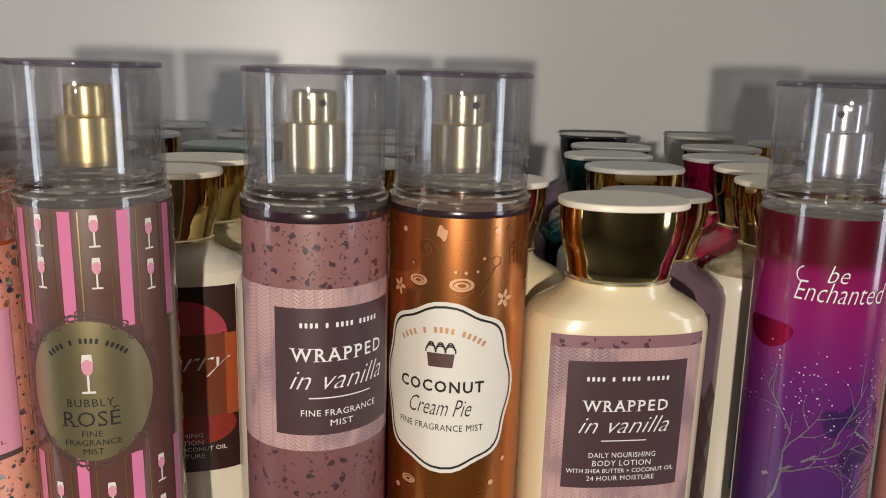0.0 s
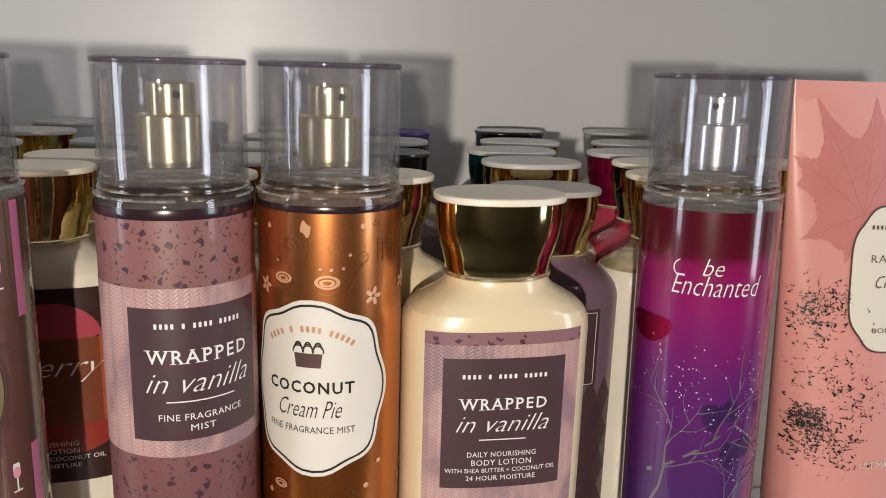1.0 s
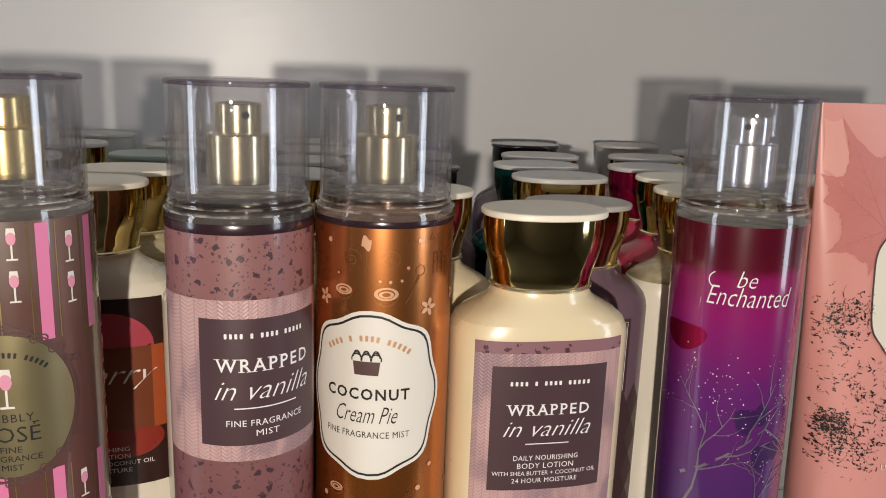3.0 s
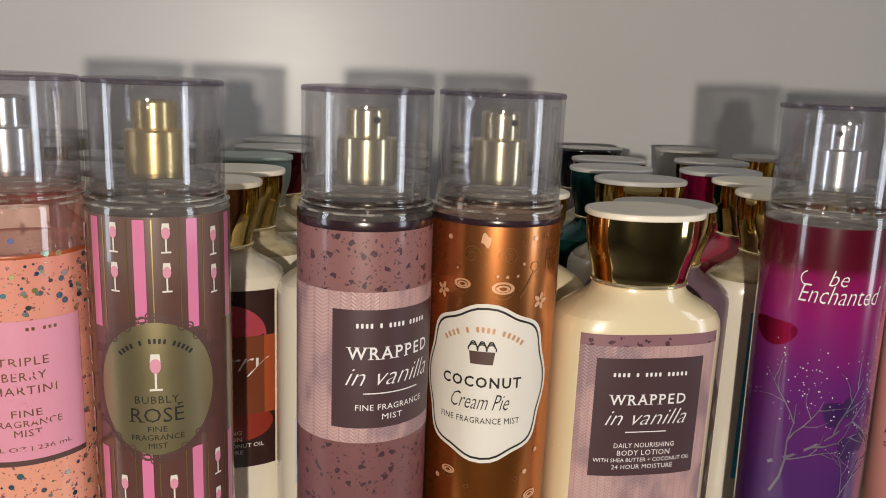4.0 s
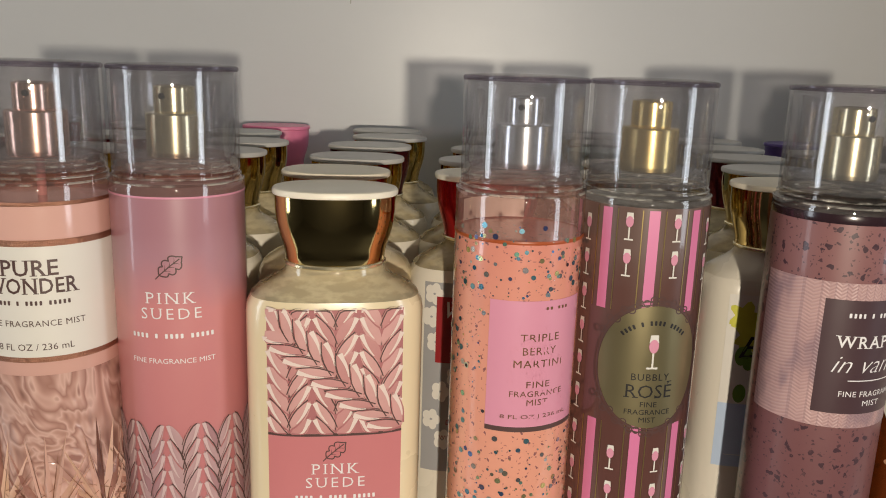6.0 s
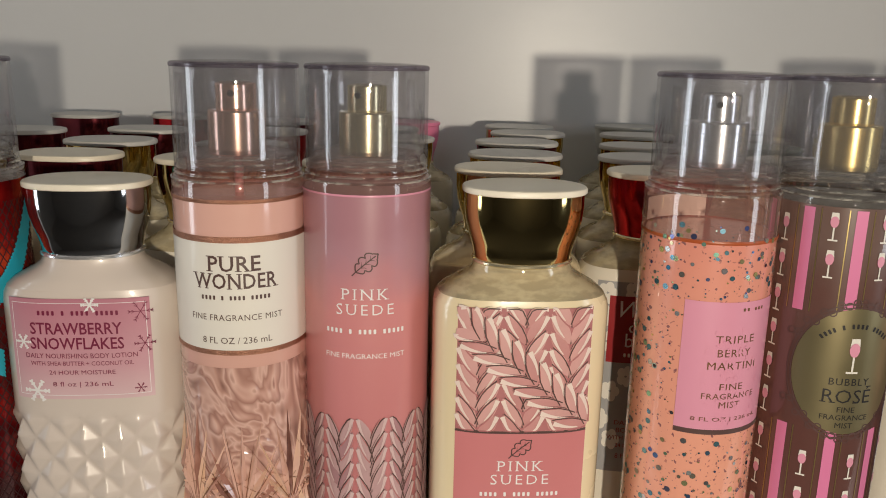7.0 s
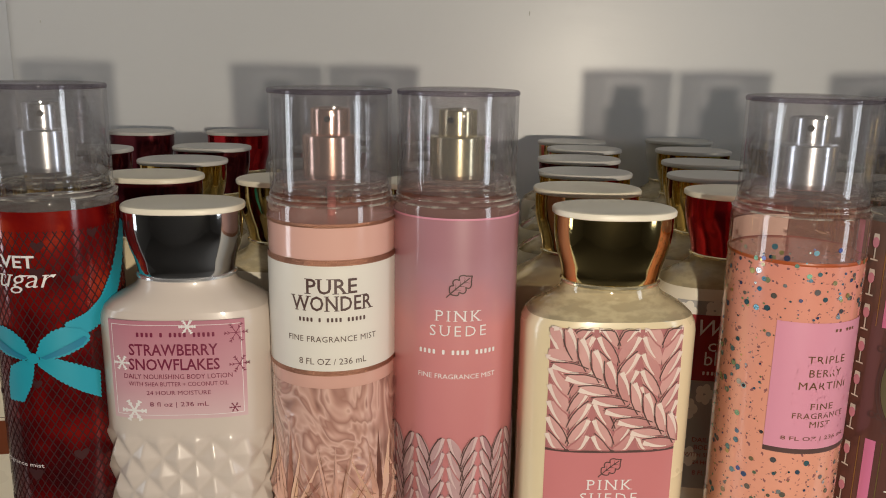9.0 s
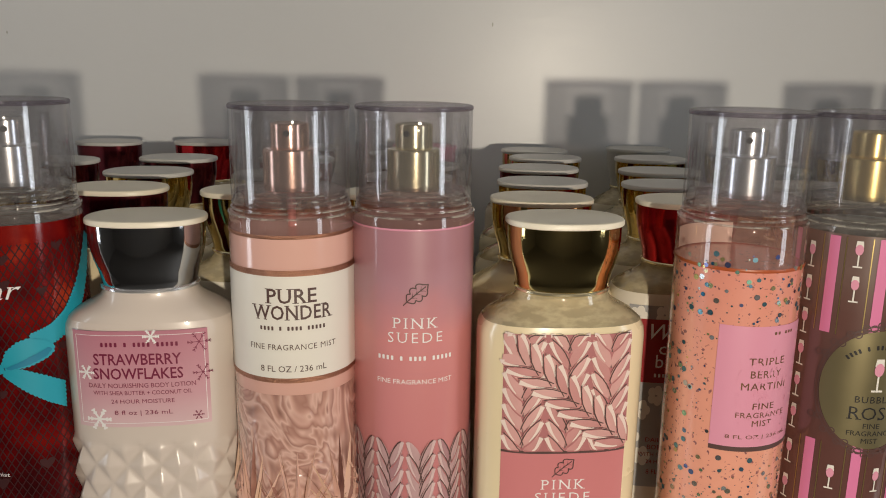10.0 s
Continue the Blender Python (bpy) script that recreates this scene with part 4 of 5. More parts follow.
def coconut_half(u, v, s):
    """A halved shell: pale rim, dark hollow and the bowl's outline below."""
    disc(u, v, oval(s, s * 0.56), 28, 2, relief, 0.70)
    disc(u, v - 0.05 * s, oval(s * 0.62, s * 0.30), 24, 1, relief, 0.55)
    stroke(arc(u, v, s * 1.02, 188, 352, 14), 0.00045, dark_relief)
    stroke(arc(u, v - 0.25 * s, s * 0.72, 215, 325, 8), 0.00035, dark_relief)


def blossom(u, v, r):
    for j in range(5):
        a = 1.2566 * j + 0.3
        disc(u + r * 0.6 * math.sin(a), v + r * 0.6 * math.cos(a), lambda t: (r * (0.26 * math.cos(t) * math.cos(a) + 0.46 * math.sin(t) * math.sin(a)), r * (-0.26 * math.cos(t) * math.sin(a) + 0.46 * math.sin(t) * math.cos(a))), 14, 1, relief)


for base in (0, 128, -128):
    at = lambda a: deg(a + base)
    coconut_half(at(-26), 0.1372, 0.0032)
    coconut_half(at(9), 0.1366, 0.0040)
    disc(at(-7), 0.1532, lambda t: (0.0017 * math.cos(t), 0.0022 * math.sin(t) + 0.0007 * math.cos(3 * t)), 24, 2, relief)
    stroke([(at(-7), 0.1508), (at(-6), 0.1470), (at(-8), 0.1435)], 0.0005, dark_relief)
    for a, s in ((13, 1), (-19, -1)):
        stroke([(at(a) + s * (0.0005 + 0.00042 * t) * math.cos(1.25 * t), 0.1478 + (0.0005 + 0.00042 * t) * math.sin(1.25 * t)) for t in [i * 0.4 for i in range(20)]], 0.0005, dark_relief)
    for a, z, r in ((-31, 0.1425, 0.0009), (4, 0.1408, 0.0011), (12, 0.1406, 0.0013), (21, 0.1410, 0.0011), (26, 0.1452, 0.0012)):
        star(at(a), z, r, dark_relief)
        disc(at(a), z, oval(r * 0.45, r * 0.45), 8, 1, relief)
    for a, z in ((25, 0.1540), (48, 0.1548)):
        stroke([(at(a) - 0.0011, z - 0.0009), (at(a) + 0.0011, z - 0.0009), (at(a), z + 0.0011), (at(a) - 0.0011, z - 0.0009)], 0.0004, dark_relief)
    for a, z, r in ((-40, 0.1530, 0.0009), (36, 0.1540, 0.0009), (-44, 0.0620, 0.0010), (40, 0.0660, 0.0010), (52, 0.0735, 0.0009)):
        disc(at(a), z, oval(r, r), 14, 1, relief)
    blossom(at(45), 0.1312, 0.0030)
    blossom(at(-46), 0.1335, 0.0028)
    for dz in (0.0, 0.0016, 0.0032):
        stroke([(at(50), 0.1460 + dz), (at(66), 0.1462 + dz)], 0.0004, dark_relief)
    for a in (50, 55, 61, 66):
        stroke([(at(a), 0.1420), (at(a), 0.1495)], 0.0004, dark_relief)
    stroke([(at(24), 0.1330), (at(30), 0.1372), (at(36), 0.1425)], 0.0007, dark_relief)
    stroke(arc(at(37), 0.1440, 0.0017, 0, 360, 14), 0.0004, dark_relief)
    coconut_half(at(-32), 0.0660, 0.0028)
    coconut_half(at(48), 0.0560, 0.0032)
    coconut_half(at(6), 0.0480, 0.0034)
    blossom(at(24), 0.0500, 0.0026)
    star(at(-14), 0.0610, 0.0013, dark_relief)
    star(at(30), 0.0640, 0.0012, dark_relief)
printed(mist_cc, [("motif_relief", relief, PEACH_INK, 1.2), ("line_relief", dark_relief, COPPER_RELIEF, 0.8)], MIST)
part("liquid_line", turned([(0.02385, 0.1580), (0.0240, 0.1586), (0.0240, 0.1596), (0.02385, 0.1602)], 64, False, False), PLUM_LINE, mist_cc, "dark liquid edge")

# striped mist with wine glasses
stripes, golds = [], []


def wine_glass(u, v, s, lift=0.00012):
    """A printed stem glass, filled pink, on the round face."""
    stem = stroke([(u, v - 0.05 * s), (u, v - 0.68 * s)], 0.075 * s)
    stroke([(u - 0.22 * s, v - 0.70 * s), (u + 0.22 * s, v - 0.70 * s)], 0.08 * s, stem)
    stem.faces.new([stem.verts.new((u + x * s, v + y * s, 0)) for x, y in ((-0.185, 0.34), (0.185, 0.34), (0.15, 0.66), (-0.15, 0.66))])
    glass = part("wine_glass", laid(stem, MIST, lift), LABEL_WHITE, mist_br)
    cup = disc(u, v + 0.22 * s, lambda t: (0.19 * s * math.cos(t), (0.30 if math.sin(t) < 0 else 0.26) * s * math.sin(t)), 18, 2)
    part("wine", laid(cup, MIST, lift + 0.00006), LABEL_PINK, glass)


for k in range(9):
    a = deg(-9 + 40 * k) if k < 5 else deg(-9 + 40 * (k - 9))
    for lo, hi in ((0.0, 0.0795), (0.1225, 0.1592)):
        n = 8
        stripes.append(bmesh.new())
        stroke([(a, lo + (hi - lo) * j / n) for j in range(n + 1)], 0.0037, stripes[-1])
        for off in (-0.0040, 0.0040):
            golds.append(bmesh.new())
            stroke([(a + off, lo + (hi - lo) * j / n) for j in range(n + 1)], 0.00035, golds[-1])
    g = a + deg(20)
    rows = (0.1535, 0.1405, 0.066, 0.0515, 0.037) if k % 2 == 0 else (0.1510, 0.1380, 0.071, 0.0560, 0.042)
    for v in rows:
        wine_glass(g, v, 0.0070)
    if abs(g) > deg(52):
        for v in (0.125, 0.112, 0.099, 0.086):
            wine_glass(g, v, 0.0070)
scrolls = bmesh.new()
for k in range(-4, 5):
    for v, s in ((0.1275, 1), (0.0765, -1)):
        u = deg(12) * k
        dz = -abs(k) ** 1.6 * 0.0014 * s
        stroke(arc(u + 0.0013, v + dz, 0.0012, 180, 520, 12), 0.00045, scrolls)
        stroke(arc(u - 0.0013, v + dz, 0.0012, 0, 340, 12), 0.00045, scrolls)
for r in (1.03, 1.09):
    disc(0, 0.102, oval(0.0196 * r, 0.0233 * r), 64, 1, scrolls, 0.982)
printed(mist_br, [
    ("stripe", stripes, PINK_STRIPE, 0), ("gold_line", golds, GOLD_INK, 0), ("scrollwork", scrolls, BROWN_INK, 1.4),
    ("label", disc(0, 0.102, oval(0.0196, 0.0233), 64, 7), OLIVE_FOIL, 1.0),
    ("brand_line", bars(0, 0.1190, 0.0265, 0.0019, 17, 0.0165, (4, 6, 11)), INK, 2),
    ("title", words("BUBBLY", 0, 0.0985, 0.0140, 0.0026, 0, 0, 0, 1.15), INK, 2),
    ("title", words("ROS\u00c9", 0, 0.0937, 0.0170, 0.0064, 0, -0.004, 0, 1.0, 0.10), INK, 2),
    ("lettering", words("FINE", 0, 0.0880, 0.0062, 0.0020), INK, 2),
    ("lettering", words("FRAGRANCE", 0, 0.0850, 0.0170, 0.0020), INK, 2),
    ("lettering", words("MIST", 0, 0.0820, 0.0062, 0.0020), INK, 2),
], MIST)
wine_glass(0, 0.1085, 0.0092, 0.0003)

# peach glitter mist
flakes = bmesh.new()
for _ in range(1150):
    u, v = deg(rnd.uniform(-115, 115)), rnd.uniform(0.008, 0.1535)
    if abs(u) < 0.0195 and 0.075 < v < 0.127:
        continue
    dots([(u, v, rnd.choice((0.0002, 0.0002, 0.0003, 0.0003, 0.0003, 0.0004, 0.0005, 0.0007, 0.0009, 0.0011)))], 9, flakes)
z0, z1 = 0.0786, 0.1262
hz = z1 - z0
printed(mist_tb, [
    ("label", sheet(-0.0190, 0.0190, z0, z1, 26), LABEL_PINK, 1),
    ("label_foot", sheet(-0.0190, 0.0190, z0 - 0.0019, z0, 26), BROWN_INK, 1),
    ("title", words("TRIPLE", 0, z1 - 0.285 * hz, 0.0150, 0.0028, 0, 0, 0, 1.15), WORN_INK, 2),
    ("title", words("BERRY", 0, z1 - 0.39 * hz, 0.0128, 0.0028, 0, 0, 0, 1.15), WORN_INK, 2),
    ("title", words("MARTINI", 0, z1 - 0.49 * hz, 0.0190, 0.0028, 0, 0, 0, 1.15), WORN_INK, 2),
    ("lettering", words("FINE", 0, z1 - 0.655 * hz, 0.0090, 0.0024, 0, 0, 0, 1.1), WORN_INK, 2),
    ("lettering", words("FRAGRANCE", 0, z1 - 0.73 * hz, 0.0210, 0.0022, 0, 0, 0, 1.1), WORN_INK, 2),
    ("lettering", words("MIST", 0, z1 - 0.80 * hz, 0.0082, 0.0024, 0, 0, 0, 1.1), WORN_INK, 2),
    ("lettering", words("8 FL OZ | 236 mL", 0, z1 - 0.92 * hz, 0.0270, 0.0020), WORN_INK, 2),
    ("brand_line", bars(0.006, z1 - 0.06 * hz, 0.010, 0.0012, 6, 0, (2,)), WORN_INK, 2),
    ("label_wear", dots([(rnd.uniform(-0.012, 0.013), rnd.uniform(z0 + 0.002, z1 - 0.01), rnd.uniform(0.0003, 0.0010)) for _ in range(46)], 7), LABEL_PINK, 2.6),
], MIST)

dots([(deg(rnd.uniform(-70, 70)), rnd.uniform(0.128, 0.1525), rnd.uniform(0.0007, 0.0011)) for _ in range(22)], 9, flakes)
part("back_label", laid(sheet(deg(145), deg(215), 0.1475, 0.1560, 20), round_face(0.0228)), LABEL_WHITE, mist_tb, "pale back label seen through the clear shoulder")
part("liquid_line", turned([(0.02385, 0.1462), (0.0240, 0.1466), (0.0240, 0.1471), (0.02385, 0.1475)], 64, False, False), BERRY_ORANGE, mist_tb, "dark liquid edge")

tagged(part("glitter", laid(flakes, MIST, 0.0001), FLAKE, mist_tb), kind="stuff")

# pink mist with a braided foot
printed(mist_sd, [
    ("leaf_mark", leaf_mark(0.0004, 0.1347, 0.0047), BROWN_INK, 1),
    ("title", words("PINK", 0, 0.1233, 0.0165, 0.0040, 0, -0.006, 0, 1.3, 0.11), WHITE_INK, 1),
    ("title", words("SUEDE", 0, 0.1176, 0.0210, 0.0040, 0, -0.006, 0, 1.3, 0.11), WHITE_INK, 1),
    ("brand_line", bars(0, 0.1094, 0.0300, 0.0019, 17, 0, (4, 6, 11)), WHITE_INK, 1),
    ("lettering", words("FINE FRAGRANCE MIST", 0, 0.1000, 0.0300, 0.0019), WHITE_INK, 1),
], MIST)
braid(mist_sd, MIST, (-0.048, 0.048, 0.004, 0.0725, 0.003), [deg(30 * k + 6) for k in range(-4, 5)], 0.0060, 0.0054, 0.0128, 0.0023, (STRAND_D, STRAND_E, STRAND_E), STRAND_F)

# blush mist with a white label and cut foot
printed(mist_pw, [
    ("label", sheet(-0.062, 0.062, 0.1028, 0.1420, 80), LABEL_WHITE, 1),
    ("glitter_edge", sheet(-0.062, 0.062, 0.1420, 0.1442, 80), COPPER_GLITTER, 1.5),
    ("glitter_edge", sheet(-0.062, 0.062, 0.1009, 0.1028, 80), COPPER_GLITTER, 1.5),
    ("title", words("PURE", 0, 0.1346, 0.0182, 0.0056, 0, 0.013, 0, 1.05, 0.12), BROWN_INK, 2),
    ("title", words("WONDER", 0, 0.1283, 0.0298, 0.0056, 0, 0.013, 0, 1.05, 0.12), BROWN_INK, 2),
    ("brand_line", bars(0, 0.1223, 0.0250, 0.0017, 17, 0, (4, 6, 11)), BROWN_INK, 2),
    ("lettering", words("FINE FRAGRANCE MIST", 0, 0.1150, 0.0335, 0.0022, 0, 0.0, 0, 1.08), BROWN_INK, 2),
    ("lettering", words("8 FL OZ / 236 mL", 0, 0.1065, 0.0250, 0.0024), BROWN_INK, 2),
], MIST)


def facet_blade(bm, u, v, angle, length, width):
    d, s = Vector((math.sin(angle), math.cos(angle))), Vector((math.cos(angle), -math.sin(angle)))
    a = Vector((u, v))
    low, top = a, a + d * length
    left, right = a + d * length * 0.35 + s * width, a + d * length * 0.35 - s * width
    ridge = a + d * length * 0.42
    places = [(low, 0), (left, 0), (top, 0), (right, 0), (ridge, 0.0021)]
    vs = []
    for p, lift in places:
        q = MIST(p.x, p.y)
        vs.append(bm.verts.new(q + Vector((q.x, q.y, 0)).normalized() * (lift + 0.0001)))
    for i in range(4):
        bm.faces.new((vs[i], vs[(i + 1) % 4], vs[4]))


for k in range(8):
    base = deg(45 * k)
    for a in (-66, -52, -38, -25, -12, 0, 12, 25, 38, 52, 66):
        for du, v, length, width in ((0, 0.038, 0.038 - abs(a) * 0.00020, 0.0015), (22, 0.020, 0.034 - abs(a) * 0.00014, 0.0015), (0, 0.003, 0.028 - abs(a) * 0.0001, 0.0016)):
            blade = bmesh.new()
            facet_blade(blade, base + deg(du), v, radians(a + rnd.uniform(-3, 3)), length * rnd.uniform(0.8, 1.08), width)
            me = bpy.data.meshes.new("mesh")
            bmesh.ops.recalc_face_normals(blade, faces=blade.faces)
            blade.to_mesh(me)
            blade.free()
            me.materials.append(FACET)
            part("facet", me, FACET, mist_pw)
# dark refracted edges of the cuts, drawn as thin strips
cuts = bmesh.new()
for k in range(8):
    for a in (-57, -31, -10, 0, 10, 31, 57):
        for du, v, length in ((0, 0.038, 0.036), (22, 0.020, 0.031)):
            t, n = radians(a + rnd.uniform(-3, 3)), rnd.uniform(0.7, 1.1) * length
            stroke([(deg(45 * k + du) + n * q * math.sin(t), v + n * q * math.cos(t)) for q in (0.1, 0.35, 0.6, 0.8, 1.0)], 0.00032, cuts, True)
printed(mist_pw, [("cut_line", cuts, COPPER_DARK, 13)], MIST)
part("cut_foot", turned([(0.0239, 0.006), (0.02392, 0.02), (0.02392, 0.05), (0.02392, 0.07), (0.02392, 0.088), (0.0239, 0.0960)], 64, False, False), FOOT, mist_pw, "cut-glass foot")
part("dip_tube", dip_tube(), STRAND_A, mist_pw)
part("liquid_line", turned([(0.02385, 0.1556), (0.0240, 0.1560), (0.0240, 0.1566), (0.02385, 0.1570)], 64, False, False), COPPER_GLITTER, mist_pw, "amber liquid edge")
part("liquid_line", turned([(0.02385, 0.1583), (0.02395, 0.1585), (0.02395, 0.1588), (0.02385, 0.1590)], 64, False, False), LABEL_PINK, mist_sd, "pale pink liquid edge")

# red mist with a net and a turquoise bow
net = bmesh.new()
for k in range(-48, 49):
    for s in (-1, 1):
        pts = [(k * 0.0030 + s * (v - 0.08) * 0.62, v) for v in [0.004 + 0.0067 * j for j in range(23)]]
        stroke([(u, v) for u, v in pts if abs(u) < 0.066] or [(0, 0.004), (0, 0.0041)], 0.00040, net)
hearts = []
for _ in range(26):
    u, v, s = deg(rnd.uniform(-110, 110)), rnd.uniform(0.012, 0.15), rnd.uniform(0.0018, 0.0030)
    hearts.append(bmesh.new())
    disc(u, v, lambda t: (s * 0.9 * math.sin(t) ** 3 * 1.1, s * (0.8 * math.cos(t) - 0.33 * math.cos(2 * t) - 0.13 * math.cos(3 * t))), 20, 1, hearts[-1])
bow_u, bow_v = -0.0032, 0.1045


def ribbon_shape(corners, middle, stretch=1.0, lace=0.00045):
    """A flat piece of ribbon about its middle, with small round scallops along its edge."""
    pts = [Vector((x * stretch, y)) for x, y in corners]
    closed = pts + pts[:1]
    way = [0.0]
    for p, q in zip(closed, closed[1:]):
        way.append(way[-1] + (q - p).length)
    count = round(way[-1] / 0.0016)
    m = Vector((middle[0] * stretch, middle[1]))

    def at(t):
        s = (t / 6.283185 % 1.0) * way[-1]
        p = Vector((float(np.interp(s, way, [q.x for q in closed])), float(np.interp(s, way, [q.y for q in closed])))) - m
        p += p.normalized() * lace * abs(math.sin(math.pi * count * s / way[-1]))
        return p.x, p.y
    return disc(bow_u + m.x, bow_v + m.y, at, count * 6, 5)


LOOP = ((0.001, 0.0015), (0.003, 0.0066), (0.0068, 0.0098), (0.0105, 0.0110), (0.0160, 0.0096), (0.0188, 0.0068), (0.0186, 0.0046), (0.0165, 0.0028), (0.0105, 0.0004), (0.0030, -0.0010))
TAIL = ((0.0006, -0.0008), (0.0078, -0.0010), (0.0150, -0.0047), (0.0216, -0.0085), (0.0213, -0.0190), (0.0150, -0.0150), (0.0075, -0.0090), (0.0015, -0.0035))
SHORT_TAIL = ((-0.0002, -0.0012), (-0.0008, -0.0060), (-0.0022, -0.0112), (-0.0052, -0.0176), (-0.0112, -0.0176), (-0.0108, -0.0110), (-0.0092, -0.0045), (-0.0045, -0.0015))
left_loop = tuple((-x, y) for x, y in LOOP)
bow = part("bow", laid(ribbon_shape(LOOP, (0.0100, 0.0054)), MIST, 0.0009), TURQUOISE, mist_vs, "turquoise scalloped ribbon bow")
part("ribbon", laid(ribbon_shape(left_loop, (-0.0100, 0.0054), 1.1), MIST, 0.0009), TURQUOISE, bow)
part("ribbon", laid(ribbon_shape(TAIL, (0.0118, -0.0080)), MIST, 0.0006), TURQUOISE, bow)
part("ribbon", laid(ribbon_shape(SHORT_TAIL, (-0.0060, -0.0095), 1.1), MIST, 0.0006), TURQUOISE, bow)
part("knot", laid(disc(bow_u, bow_v, oval(0.0020, 0.0021), 20, 3), MIST, 0.0016), TURQUOISE, bow)
for s in (-1, 1):
    part("fold", laid(ribbon_shape(((s * 0.0024, 0.0002), (s * 0.0168, 0.0066), (s * 0.0180, 0.0056), (s * 0.0160, 0.0034), (s * 0.0100, 0.0010), (s * 0.0040, -0.0006)), (s * 0.0110, 0.0030), 1.0, 0.0002), MIST, 0.0012), TURQUOISE_DARK, bow)
band = [(bow_u + 0.0120, bow_v + 0.0090), (bow_u + 0.0205, bow_v + 0.0120), (bow_u + 0.0270, bow_v + 0.0172), (bow_u + 0.0330, bow_v + 0.0262), (bow_u + 0.0430, bow_v + 0.0460)]
smooth_band = [(float(np.interp(k / 32 * 4, range(5), [p[0] for p in band])), float(np.interp(k / 32 * 4, range(5), [p[1] for p in band]))) for k in range(33)]
smooth_band = [smooth_band[0]] + [((a[0] + b[0] + c[0]) / 3, (a[1] + b[1] + c[1]) / 3) for a, b, c in zip(smooth_band, smooth_band[1:], smooth_band[2:])] + [smooth_band[-1]]
part("ribbon", laid(stroke(smooth_band, 0.0064), MIST, 0.0004), TURQUOISE, bow)
lace = [(p[0] + q * (b[1] - a[1]) / math.dist(a, b), p[1] - q * (b[0] - a[0]) / math.dist(a, b), 0.0006) for a, p, b in zip(smooth_band, smooth_band[1:], smooth_band[2:]) for q in (-0.0032, 0.0032)]
tagged(part("scallop", laid(dots(lace, 8), MIST, 0.00045), TURQUOISE, bow), kind="stuff")
printed(mist_vs, [
    ("net", net, NET, 0.6), ("heart", hearts, HEART, 1.0),
    ("title", words("VELVET", -0.0125, 0.1405, 0.0250, 0.0046, 0, 0.02), WHITE_INK, 2),
    ("script", words("sugar", -0.0065, 0.1322, 0.0260, 0.0070, 0.3, -0.006, 0, 1.0, 0.08), WHITE_INK, 2),
    ("lettering", words("fragrance mist", -0.014, 0.0605, 0.0200, 0.0022), WHITE_INK, 2),
], MIST)

# violet mist with silver branches
twigs, gems = bmesh.new(), bmesh.new()


def twig(u, v, a, length, width, depth):
    pts, x, y = [(u, v)], u, v
    for k in range(5):
        a += rnd.uniform(-0.28, 0.28)
        x, y = x + length / 5 * math.sin(a), y + length / 5 * math.cos(a)
        pts.append((x, y))
        if depth and k in (1, 2, 3):
            twig(x, y, a + rnd.choice((-1, 1)) * rnd.uniform(0.5, 1.0), length * 0.55, width * 0.6, depth - 1)
    stroke(pts, width, twigs, True)
    for _ in range(3 if depth < 2 else 0):
        gems_at.append((x + rnd.uniform(-0.003, 0.003), y + rnd.uniform(-0.003, 0.004), rnd.uniform(0.00012, 0.0003)))


gems_at = []
twig(-0.019, 0.062, 0.80, 0.046, 0.0013, 2)
twig(-0.017, 0.050, 0.45, 0.040, 0.0011, 2)
twig(0.004, 0.040, 0.55, 0.036, 0.0009, 2)
gems_at += [(rnd.gauss(-0.009, 0.006), rnd.gauss(0.092, 0.010), rnd.uniform(0.00012, 0.00028)) for _ in range(50)] + [(rnd.gauss(0.016, 0.003), rnd.gauss(0.097, 0.008), rnd.uniform(0.00012, 0.00028)) for _ in range(26)]
wings = []
for cx, cz in ((0.0060, 0.0865), (0.0135, 0.0720)):
    wings.append(bmesh.new())
    disc(cx - 0.0032, cz + 0.001, lambda t: (0.0040 * math.cos(t), 0.0050 * math.sin(t) + 0.0012 * math.cos(2 * t)), 20, 2, wings[-1])
    disc(cx + 0.0028, cz + 0.0025, lambda t: (0.0030 * math.cos(t), 0.0042 * math.sin(t)), 20, 2, wings[-1])
petal = disc(-0.0235, 0.1165, lambda t: (0.0100 * math.cos(t), 0.0052 * math.sin(t) + 0.0012 * math.cos(2 * t)), 28, 3)
printed(mist_be, [
    ("branch_print", twigs, SILVER_INK, 1.2), ("gem_dots", dots(gems_at, 8), WHITE_INK, 1.8), ("butterfly", wings, VIOLET_DARK, 0.8), ("petal", petal, CAP_MAGENTA, 0.3),
    ("script", words("be", -0.0015, 0.1400, 0.0068, 0.0060, 0.35, -0.012), WHITE_INK, 2),
    ("script", words("Enchanted", 0.0005, 0.1335, 0.0305, 0.0070, 0.35, -0.012), WHITE_INK, 2),
    ("flourish", stroke(arc(-0.0115, 0.1390, 0.0030, 250, 110, 10), 0.0004), WHITE_INK, 2),
], MIST)

